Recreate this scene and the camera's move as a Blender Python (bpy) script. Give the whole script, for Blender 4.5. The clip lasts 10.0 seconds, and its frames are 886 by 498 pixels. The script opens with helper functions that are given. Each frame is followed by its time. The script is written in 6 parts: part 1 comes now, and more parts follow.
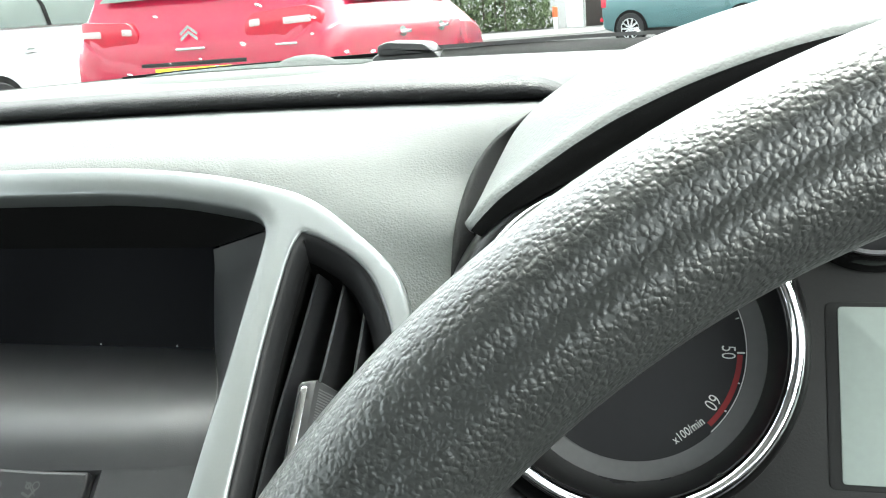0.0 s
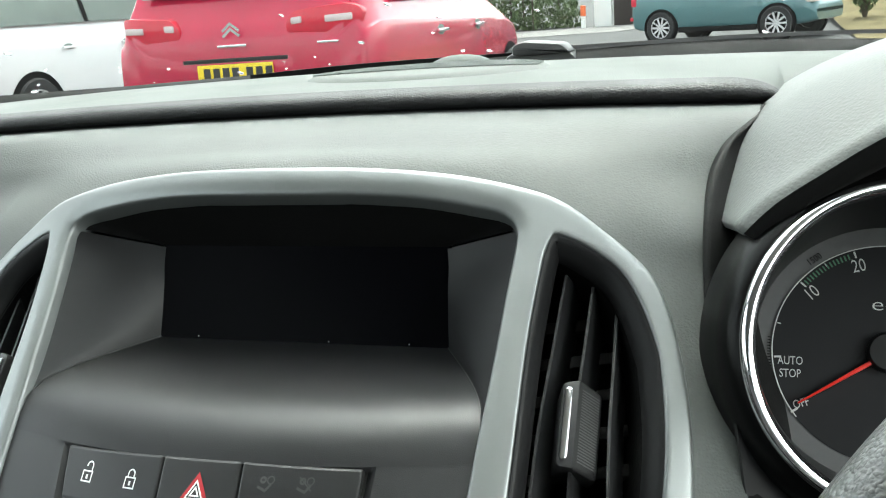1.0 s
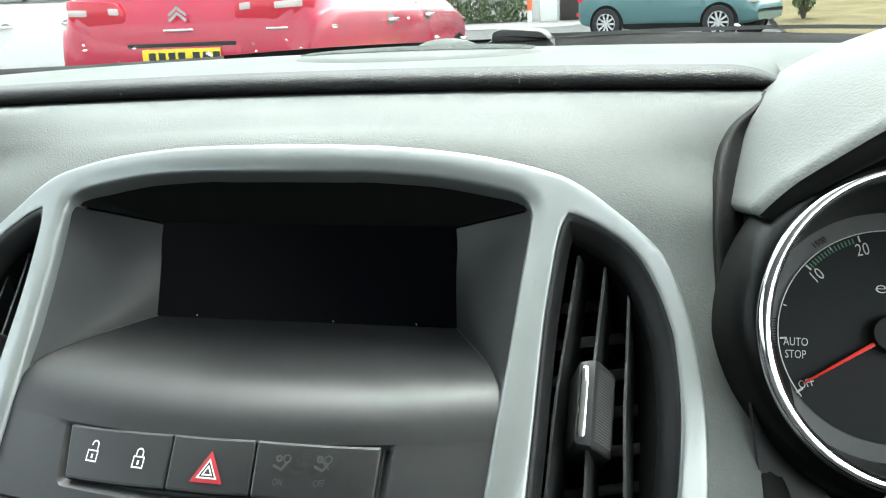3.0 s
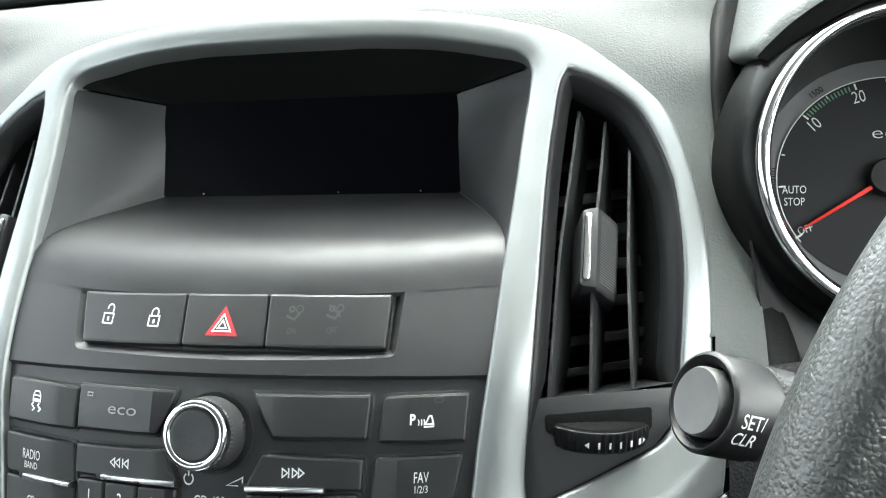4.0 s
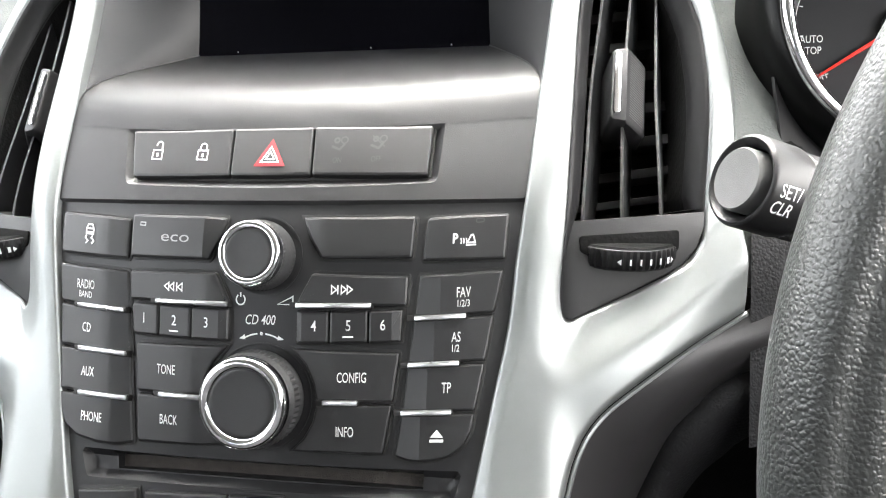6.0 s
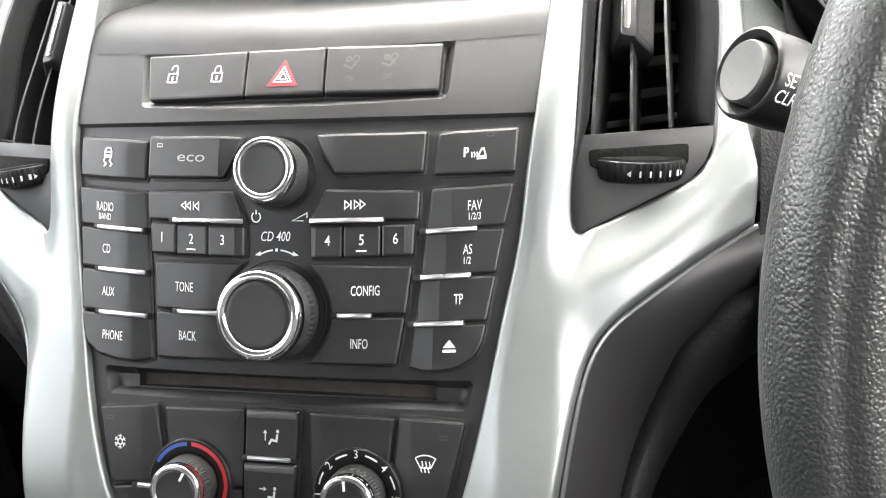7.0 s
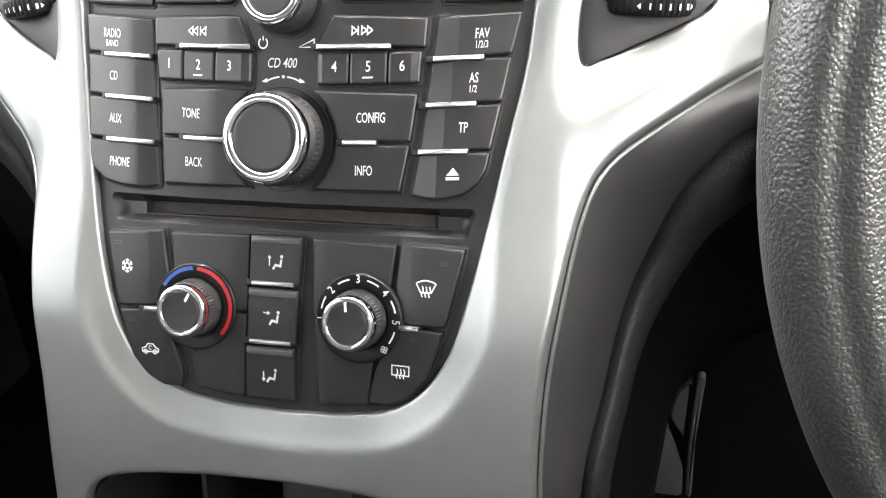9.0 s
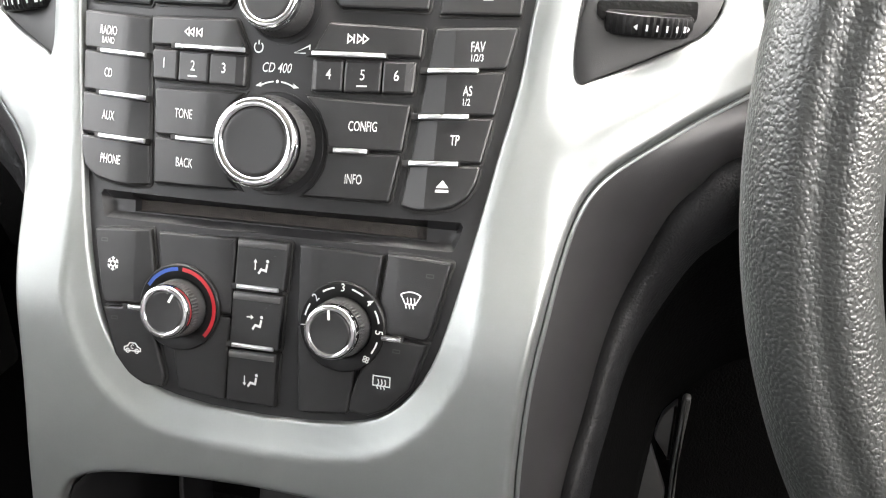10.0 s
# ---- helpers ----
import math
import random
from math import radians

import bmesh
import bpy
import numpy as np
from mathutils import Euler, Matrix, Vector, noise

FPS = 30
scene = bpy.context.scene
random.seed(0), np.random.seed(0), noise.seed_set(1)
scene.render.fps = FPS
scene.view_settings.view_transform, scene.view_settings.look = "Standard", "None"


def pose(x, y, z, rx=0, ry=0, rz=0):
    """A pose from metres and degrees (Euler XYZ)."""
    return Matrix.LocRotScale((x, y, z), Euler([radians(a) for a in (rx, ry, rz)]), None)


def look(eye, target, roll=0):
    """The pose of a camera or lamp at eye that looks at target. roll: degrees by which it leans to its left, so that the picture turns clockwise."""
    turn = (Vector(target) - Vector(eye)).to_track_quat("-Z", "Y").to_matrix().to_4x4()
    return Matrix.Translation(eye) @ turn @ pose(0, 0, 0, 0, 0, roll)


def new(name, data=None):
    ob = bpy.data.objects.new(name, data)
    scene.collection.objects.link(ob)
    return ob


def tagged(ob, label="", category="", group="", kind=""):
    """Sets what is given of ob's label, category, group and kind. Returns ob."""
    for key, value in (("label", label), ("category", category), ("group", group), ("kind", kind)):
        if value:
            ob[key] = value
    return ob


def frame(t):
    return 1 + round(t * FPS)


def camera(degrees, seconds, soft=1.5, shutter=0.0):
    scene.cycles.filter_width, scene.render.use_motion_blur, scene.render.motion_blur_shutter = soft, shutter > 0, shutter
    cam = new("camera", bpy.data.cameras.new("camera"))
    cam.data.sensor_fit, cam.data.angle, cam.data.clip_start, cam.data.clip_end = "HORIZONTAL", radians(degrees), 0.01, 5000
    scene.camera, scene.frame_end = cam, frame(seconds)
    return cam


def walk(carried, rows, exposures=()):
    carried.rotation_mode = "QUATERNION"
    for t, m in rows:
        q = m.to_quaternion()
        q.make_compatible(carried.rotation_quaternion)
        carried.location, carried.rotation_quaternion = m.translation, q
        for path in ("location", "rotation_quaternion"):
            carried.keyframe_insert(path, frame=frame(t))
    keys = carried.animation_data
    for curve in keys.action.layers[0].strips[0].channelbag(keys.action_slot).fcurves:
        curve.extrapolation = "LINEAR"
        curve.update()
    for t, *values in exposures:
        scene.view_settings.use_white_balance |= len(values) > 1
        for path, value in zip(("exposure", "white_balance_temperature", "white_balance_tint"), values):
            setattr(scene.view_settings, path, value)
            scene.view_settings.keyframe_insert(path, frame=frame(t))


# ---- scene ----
cam = camera(50.0, 10.0, 1.1)
PATH = [
    (0, (0.304, -0.258, 1.098), (-0.263, 1.592, 0.595), -4.7),
    (0.5, (0.25, -0.266, 1.101), (-0.342, 1.583, 0.62), -4.9),
    (1, (0.21, -0.287, 1.107), (-0.401, 1.55, 0.604), -4.4),
    (1.5, (0.196, -0.293, 1.11), (-0.41, 1.538, 0.58), -3.3),
    (2, (0.193, -0.294, 1.112), (-0.395, 1.545, 0.589), -3.0),
    (2.2, (0.194, -0.292, 1.114), (-0.384, 1.55, 0.591), -3.3),
    (3.3, (0.177, -0.296, 1.093), (-0.303, 1.572, 0.562), -2.6),
    (3.5, (0.181, -0.296, 1.085), (-0.309, 1.565, 0.54), -3.0),
    (4, (0.179, -0.314, 1.065), (-0.309, 1.524, 0.446), -4.7),
    (4.5, (0.175, -0.334, 1.033), (-0.316, 1.479, 0.347), -5.9),
    (5, (0.171, -0.351, 1.022), (-0.345, 1.446, 0.311), -6.6),
    (5.2, (0.168, -0.357, 1.018), (-0.341, 1.441, 0.306), -6.5),
    (6.3, (0.161, -0.354, 1.027), (-0.282, 1.468, 0.331), -3.9),
    (6.5, (0.163, -0.356, 1.017), (-0.303, 1.467, 0.341), -4.5),
    (7, (0.166, -0.368, 1.004), (-0.325, 1.417, 0.247), -5.4),
    (7.5, (0.164, -0.379, 0.995), (-0.357, 1.358, 0.152), -5.9),
    (8, (0.166, -0.384, 0.983), (-0.376, 1.326, 0.099), -5.9),
    (8.5, (0.167, -0.386, 0.976), (-0.358, 1.316, 0.066), -5.1),
    (9, (0.169, -0.386, 0.972), (-0.329, 1.323, 0.061), -4.1),
    (9.5, (0.169, -0.386, 0.974), (-0.313, 1.33, 0.066), -3.3),
    (10, (0.173, -0.383, 0.973), (-0.322, 1.335, 0.076), -1.5),
]
walk(cam, [(t, look(eye, target, roll)) for t, eye, target, roll in PATH],
     [(0, 3.1, 6400, -2), (0.4, 2.5, 6400, -3), (1, 2.4, 6400, -3), (2, 2.6, 6350, -3), (3.5, 2.75, 6250, -5), (4.0, 3.2, 6350, 0), (4.5, 3.65, 6500, 5), (7, 3.85, 6800, 9), (8.3, 4.1, 6950, 10), (10, 4.3, 6950, 10)])

# ---------------------------------------------------------------- world and light
world = bpy.data.worlds.new("overcast_sky")
scene.world = world
world.use_nodes = True
wn, wl = world.node_tree.nodes, world.node_tree.links
sky = wn.new("ShaderNodeTexSky")
sky.sky_type, sky.sun_disc = "NISHITA", False
sky.sun_elevation, sky.sun_rotation = radians(64), radians(352)
sky.air_density, sky.dust_density, sky.ozone_density = 1.0, 3.0, 1.0
cloud = wn.new("ShaderNodeHueSaturation")
cloud.inputs["Saturation"].default_value = 0.22
wl.new(sky.outputs[0], cloud.inputs["Color"])
wl.new(cloud.outputs[0], wn["Background"].inputs[0])
wn["Background"].inputs[1].default_value = 0.15
sun = new("sun", bpy.data.lights.new("sun", "SUN"))
sun.data.energy, sun.data.angle, sun.data.color = 0.6, radians(40), (1.0, 0.99, 0.96)
sun.matrix_world = look((-.48, 3.4, 7.0), (0, 0, 0))
# daylight standing in the opening of the driver's side window
side = new("side_window_daylight", bpy.data.lights.new("side_window_daylight", "AREA"))
side.data.shape, side.data.size, side.data.size_y = "RECTANGLE", .85, .34
side.data.energy, side.data.color = 1.0, (1.0, 0.96, 0.94)
side.matrix_world = look((.72, -.10, 1.12), (.1, -.10, .94))

# ---------------------------------------------------------------- materials
MATS = {}


def mat(name, base, rough=0.5, metal=0.0, grain=None, depth=0.0, vary=0.12, coat=0.0, kind="noise", spec=0.5, trans=0.0, rvar=0.1, patch=None):
    """Principled surface with colour variation at two scales and a fine relief."""
    m = bpy.data.materials.new(name)
    m.use_nodes = True
    n, l = m.node_tree.nodes, m.node_tree.links
    b = n["Principled BSDF"]
    b.inputs["Metallic"].default_value = metal
    b.inputs["Coat Weight"].default_value = coat
    b.inputs["Coat Roughness"].default_value = 0.06
    b.inputs["Specular IOR Level"].default_value = spec
    b.inputs["Transmission Weight"].default_value = trans
    tc = n.new("ShaderNodeTexCoord")
    big = n.new("ShaderNodeTexNoise")
    big.inputs["Scale"].default_value = patch or 14.0
    big.inputs["Detail"].default_value = 5.0
    l.new(tc.outputs["Object"], big.inputs["Vector"])
    fine = n.new("ShaderNodeTexNoise")
    fine.inputs["Scale"].default_value = (patch or 14.0) * 22
    fine.inputs["Detail"].default_value = 3.0
    l.new(tc.outputs["Object"], fine.inputs["Vector"])
    mixv = n.new("ShaderNodeMath")
    mixv.operation = "MULTIPLY_ADD"
    mixv.inputs[1].default_value = 0.6
    l.new(big.outputs["Fac"], mixv.inputs[0])
    half = n.new("ShaderNodeMath")
    half.operation = "MULTIPLY"
    half.inputs[1].default_value = 0.4
    l.new(fine.outputs["Fac"], half.inputs[0])
    l.new(half.outputs[0], mixv.inputs[2])
    ramp = n.new("ShaderNodeMapRange")
    ramp.inputs["From Min"].default_value, ramp.inputs["From Max"].default_value = 0.3, 0.7
    ramp.inputs["To Min"].default_value, ramp.inputs["To Max"].default_value = 1 - vary, 1 + vary
    l.new(mixv.outputs[0], ramp.inputs["Value"])
    col = n.new("ShaderNodeMix")
    col.data_type, col.blend_type = "RGBA", "MULTIPLY"
    col.inputs["Factor"].default_value = 1.0
    col.inputs["A"].default_value = (*base, 1)
    l.new(ramp.outputs[0], col.inputs["B"])
    l.new(col.outputs["Result"], b.inputs["Base Color"])
    rr = n.new("ShaderNodeMapRange")
    rr.inputs["From Min"].default_value, rr.inputs["From Max"].default_value = 0.3, 0.7
    rr.inputs["To Min"].default_value, rr.inputs["To Max"].default_value = max(rough * (1 - rvar), 0.0), min(rough * (1 + rvar), 1)
    l.new(big.outputs["Fac"], rr.inputs["Value"])
    l.new(rr.outputs[0], b.inputs["Roughness"])
    if grain:
        if kind == "leather":
            g = n.new("ShaderNodeTexVoronoi")
            g.feature = "SMOOTH_F1"
            g.inputs["Smoothness"].default_value = 0.3
            g.inputs["Scale"].default_value = grain
            warp = n.new("ShaderNodeTexNoise")
            warp.inputs["Scale"].default_value = grain * 0.7
            l.new(tc.outputs["Object"], warp.inputs["Vector"])
            add = n.new("ShaderNodeMix")
            add.data_type, add.blend_type = "RGBA", "LINEAR_LIGHT"
            add.inputs["Factor"].default_value = 0.5 / grain
            l.new(tc.outputs["Object"], add.inputs["A"])
            l.new(warp.outputs["Color"], add.inputs["B"])
            l.new(add.outputs["Result"], g.inputs["Vector"])
            dome = n.new("ShaderNodeMapRange")
            dome.interpolation_type = "SMOOTHSTEP"
            dome.inputs["From Min"].default_value, dome.inputs["From Max"].default_value = 0.85, 0.1
            l.new(g.outputs["Distance"], dome.inputs["Value"])
            rough_bit = n.new("ShaderNodeMath")
            rough_bit.operation = "MULTIPLY_ADD"
            rough_bit.inputs[1].default_value = 0.22
            l.new(warp.outputs["Fac"], rough_bit.inputs[0])
            l.new(dome.outputs[0], rough_bit.inputs[2])
            out = rough_bit.outputs[0]
        else:
            g = n.new("ShaderNodeTexNoise")
            g.inputs["Scale"].default_value, g.inputs["Detail"].default_value = grain, 2.0
            l.new(tc.outputs["Object"], g.inputs["Vector"])
            out = g.outputs["Fac"]
        bump = n.new("ShaderNodeBump")
        bump.inputs["Strength"].default_value = 1.0
        bump.inputs["Distance"].default_value = depth
        l.new(out, bump.inputs["Height"])
        l.new(bump.outputs[0], b.inputs["Normal"])
    MATS[name] = m
    return m


SATIN = mat("satin_black_plastic", (0.0135, 0.0135, 0.0145), 0.45, grain=2600, depth=0.00007, vary=0.14, spec=0.45)
BUTTON = mat("button_black_plastic", (0.0085, 0.0085, 0.009), 0.40, grain=3200, depth=0.00007, vary=0.15, spec=0.6)
GROOVE = mat("dark_groove_plastic", (0.008, 0.008, 0.008), 0.6, grain=900, depth=0.0001)
HOODIN = mat("display_hood_plastic", (0.011, 0.011, 0.012), 0.44, grain=2200, depth=0.00005, vary=0.1, spec=0.4)
SOFT = mat("soft_grey_dash_skin", (0.100, 0.106, 0.103), 0.60, grain=900, depth=0.00010, kind="leather", vary=0.06, spec=0.20)
PAD = mat("grained_dash_top", (0.100, 0.109, 0.104), 0.63, grain=860, depth=0.00009, kind="leather", vary=0.06, spec=0.16)
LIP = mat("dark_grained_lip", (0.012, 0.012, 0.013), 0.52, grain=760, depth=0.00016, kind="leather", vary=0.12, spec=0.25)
HOOD = mat("grained_binnacle_hood", (0.098, 0.105, 0.102), 0.54, grain=640, depth=0.00011, kind="leather", vary=0.06, spec=0.32)
MATTBLACK = mat("matt_black_plastic", (0.007, 0.007, 0.007), 0.75, grain=500, depth=0.0003, spec=0.06)
SLOTFELT = mat("dusty_dark_felt", (0.045, 0.039, 0.035), 0.95, grain=1800, depth=0.0004, vary=0.5)
# Near-black: carpet, and stands in for shade inside the flank and footwell.
CARPETSHADE = mat("black_carpet_and_shade", (0.0035, 0.0035, 0.0035), 0.95, grain=700, depth=0.001, spec=0.04)
SILVER = mat("silver_lacquer", (0.228, 0.240, 0.240), 0.38, metal=0.68, grain=5200, depth=0.00003, vary=0.03, patch=60, rvar=0.02)
CHROME = mat("chrome", (0.86, 0.86, 0.88), 0.07, metal=1.0, vary=0.03)
BARCHROME = mat("satin_chrome", (0.80, 0.80, 0.82), 0.28, metal=1.0, vary=0.03)
SCREEN = mat("black_glass_screen", (0.002, 0.002, 0.003), 0.22, vary=0.3, spec=0.02)
GLOSS = mat("gloss_black_plastic", (0.006, 0.006, 0.006), 0.08, vary=0.3)
INK = mat("white_ink", (0.68, 0.69, 0.68), 0.6, vary=0.05)
FAINT = mat("unlit_grey_ink", (0.046, 0.046, 0.046), 0.6, vary=0.1)
DIALINK = mat("dial_white_print", (0.66, 0.67, 0.66), 0.6, vary=0.05)
# Near-black for the undersides of both hoods; their shade is put into it.
SHADEBLACK = mat("shade_black_hood", (0.003, 0.003, 0.003), 0.8, grain=1500, depth=0.0001, spec=0.15)
GREYINK = mat("grey_ink", (0.26, 0.26, 0.26), 0.6, vary=0.05)
RED = mat("red_ink", (0.30, 0.010, 0.016), 0.5, vary=0.06)
DARKRED = mat("dark_red_dial_print", (0.24, 0.010, 0.014), 0.5, vary=0.06)
BLUE = mat("blue_ink", (0.02, 0.06, 0.24), 0.5, vary=0.06)
GREEN = mat("green_ink", (0.10, 0.22, 0.14), 0.5, vary=0.06)
LEATHER = mat("black_grained_leather", (0.030, 0.032, 0.031), 0.37, grain=900, depth=0.00014, kind="leather", vary=0.12, spec=0.95)
DIAL = mat("dial_black_print", (0.024, 0.024, 0.026), 0.5, vary=0.04, spec=0.2)
DIALGREY = mat("dial_grey_ring", (0.15, 0.15, 0.152), 0.4, vary=0.1)
NEEDLE = mat("red_needle_plastic", (0.75, 0.03, 0.02), 0.35, vary=0.05)
LCD = mat("pale_lcd", (0.30, 0.34, 0.32), 0.2, vary=0.06)
GLASS = mat("clear_glass", (1, 1, 1), 0.0, trans=1.0, vary=0.0)
GREYPLASTIC = mat("grey_trim_plastic", (0.030, 0.030, 0.031), 0.46, grain=1500, depth=0.0001, vary=0.1)
GRAPHITE = mat("graphite_satin_plastic", (0.026, 0.025, 0.026), 0.36, grain=1800, depth=0.00006, vary=0.1, spec=0.5)
FUNNEL = mat("dark_vent_plastic", (0.009, 0.009, 0.0095), 0.42, grain=2200, depth=0.00004, spec=0.2)
SHROUD = mat("satin_black_shroud", (0.003, 0.003, 0.003), 0.30, grain=1800, depth=0.00003, spec=0.14)
FINBLACK = mat("dark_fin_plastic", (0.016, 0.016, 0.017), 0.45, grain=2000, depth=0.00005, vary=0.15)
CHEEKSHADE = mat("shade_dark_cheek", (0.009, 0.009, 0.009), 0.65, grain=950, depth=0.00008, kind="leather", spec=0.12)
# Trim grey; on the stalk's end button the paler tone stands for sheen.
STALKGREY = mat("mid_grey_button_plastic", (0.075, 0.075, 0.076), 0.45, grain=2500, depth=0.00006)
SHADEWALL = mat("grey_shade_wall_cloth", (0.13, 0.13, 0.135), 0.95, grain=700, depth=0.0006, spec=0.05)
HEADLINER = mat("grey_headliner_cloth", (0.30, 0.30, 0.29), 0.95, grain=900, depth=0.0004, spec=0.1)
REDPAINT = mat("red_car_paint", (0.46, 0.008, 0.045), 0.24, coat=0.6, spec=0.4, vary=0.10, patch=3)
WHITEPAINT = mat("white_car_paint", (0.78, 0.79, 0.78), 0.3, coat=1.0, vary=0.04, patch=3)
TEALPAINT = mat("teal_car_paint", (0.075, 0.170, 0.178), 0.3, coat=0.8, metal=0.2, vary=0.06, patch=3)
DARKGLASS = mat("tinted_car_glass", (0.17, 0.20, 0.18), 0.3, vary=0.25, spec=0.05, patch=1.5)
TYRE = mat("tyre_rubber", (0.018, 0.018, 0.018), 0.8, grain=120, depth=0.002)
ALLOY = mat("alloy_rim", (0.62, 0.62, 0.63), 0.3, metal=0.8)
PLATE = mat("yellow_number_plate", (0.85, 0.63, 0.02), 0.4, vary=0.06)
PLATEINK = mat("plate_black_ink", (0.02, 0.02, 0.02), 0.5)
TAILRED = mat("red_lamp_lens", (0.55, 0.02, 0.045), 0.2, coat=0.4, spec=0.3)
TAILCLEAR = mat("clear_lamp_lens", (0.62, 0.52, 0.50), 0.15, coat=0.6)
ASPHALT = mat("wet_asphalt", (0.115, 0.116, 0.114), 0.85, grain=40, depth=0.01, vary=0.25, patch=0.5, spec=0.08)
CONCRETE = mat("pale_concrete", (0.26, 0.255, 0.24), 0.85, grain=20, depth=0.01, vary=0.2, patch=1, spec=0.1)
DRYGRASS = mat("dry_grass", (0.17, 0.145, 0.08), 0.95, grain=30, depth=0.03, vary=0.4, patch=1.2, spec=0.05)
LEAF = mat("hedge_leaves", (0.115, 0.155, 0.07), 0.6, vary=0.5, patch=2.0, spec=0.15)
BARK = mat("bark", (0.09, 0.07, 0.05), 0.9, grain=30, depth=0.02)
BLUEWALL = mat("pale_blue_wall_paint", (0.50, 0.56, 0.57), 0.8, grain=30, depth=0.005, patch=1)
POSTWHITE = mat("white_painted_post", (0.78, 0.78, 0.75), 0.6, patch=2)
OPENINGBROWN = mat("dark_opening_brown", (0.035, 0.026, 0.022), 0.6, patch=4)
ORANGE = mat("orange_plastic", (0.75, 0.16, 0.05), 0.5)

# ---------------------------------------------------------------- mesh helpers


def link_mesh(name, bm, material, smooth=40):
    me = bpy.data.meshes.new(name)
    bm.to_mesh(me)
    bm.free()
    me.materials.append(material)
    if smooth:
        me.shade_smooth()
        me.set_sharp_from_angle(angle=radians(smooth))
    return new(name, me)


def thing(name, bm, material, label, category, group="", kind="", smooth=40):
    return tagged(link_mesh(name, bm, material, smooth), label, category, group, kind)


def group_of(name, at, label, category, group="", kind=""):
    ob = new(name)
    ob.empty_display_size = 0.02
    ob.matrix_world = Matrix.Translation(at)
    ob["spot"] = tuple(at)
    return tagged(ob, label, category, group, kind)


def part(name, bm, material, parent, label="", smooth=40):
    """One mesh under a thing or part; its vertices are given in the world's axes."""
    ob = link_mesh(name, bm, material, smooth)
    ob.parent = parent
    top = parent
    while top.parent:
        top = top.parent
    ob["spot"] = (0, 0, 0)
    if parent.type == "EMPTY":
        ob.matrix_parent_inverse = Matrix.Translation(-Vector(parent["spot"]))
    return tagged(ob, label)


def rpoly(pts, r, n=4):
    """A polygon with rounded corners; r is one radius or one for each corner."""
    out = []
    k = len(pts)
    for i in range(k):
        a, b, c = Vector(pts[i - 1]), Vector(pts[i]), Vector(pts[(i + 1) % k])
        q = r[i] if isinstance(r, (list, tuple)) else r
        if q <= 0:
            out.append(tuple(b))
            continue
        p0 = b + (a - b).normalized() * min(q, (a - b).length * 0.49)
        p1 = b + (c - b).normalized() * min(q, (c - b).length * 0.49)
        for j in range(n + 1):
            t = j / n
            out.append(tuple(p0 * (1 - t) ** 2 + b * 2 * t * (1 - t) + p1 * t * t))
    return out


def area2(pts):
    return sum(pts[i - 1][0] * p[1] - p[0] * pts[i - 1][1] for i, p in enumerate(pts))


def ccw(pts):
    return list(pts) if area2(pts) > 0 else list(pts)[::-1]


def inset(pts, d):
    """Moves each corner of a counter-clockwise polygon inwards by d."""
    out = []
    k = len(pts)
    for i in range(k):
        a, b, c = Vector(pts[i - 1]), Vector(pts[i]), Vector(pts[(i + 1) % k])
        e0, e1 = (b - a), (c - b)
        if e0.length < 1e-9 or e1.length < 1e-9:
            out.append(tuple(b))
            continue
        e0.normalize(), e1.normalize()
        n0, n1 = Vector((-e0.y, e0.x)), Vector((-e1.y, e1.x))
        m = n0 + n1
        s = m.dot(m) / 2
        m = m / max(s, 0.35)
        out.append(tuple(b + m * d))
    return out


def mirror(pts):
    return [(-x, z) for x, z in pts][::-1]


def slab(M, pts, h0, h1, bev=0.0006, shape=None, cuts=(), bm=None):
    """A raised piece on the surface M: outline, side wall, rounded edge and a top that shape(x, z) may lower."""
    pts = ccw(pts)
    own = bmesh.new()
    rings = [(pts, h0), (pts, h1 - bev), (inset(pts, bev * 0.3), h1 - bev * 0.3), (inset(pts, bev), h1)]
    prev = None
    for ring, h in rings:
        vs = [own.verts.new((p[0], p[1], h)) for p in ring]
        if prev:
            for i in range(len(vs)):
                own.faces.new((prev[i - 1], prev[i], vs[i], vs[i - 1]))
        prev = vs
    own.faces.new(prev)
    for co, no in cuts:
        bmesh.ops.bisect_plane(own, geom=own.verts[:] + own.edges[:] + own.faces[:], plane_co=(*co, 0), plane_no=(*no, 0), dist=1e-6)
    for v in own.verts:
        h = v.co.z
        if shape and h > h0 + 1e-6:
            h += shape(v.co.x, v.co.y)
        v.co = M(v.co.x, v.co.y, h)
    return merge(bm, own)


def merge(bm, own):
    if bm is None:
        return own
    me = bpy.data.meshes.new("tmp")
    own.to_mesh(me)
    own.free()
    bm.from_mesh(me)
    bpy.data.meshes.remove(me)
    return bm


def poly_face(M, pts, h, bm):
    bm.faces.new([bm.verts.new(M(x, z, h)) for x, z in ccw(pts)])


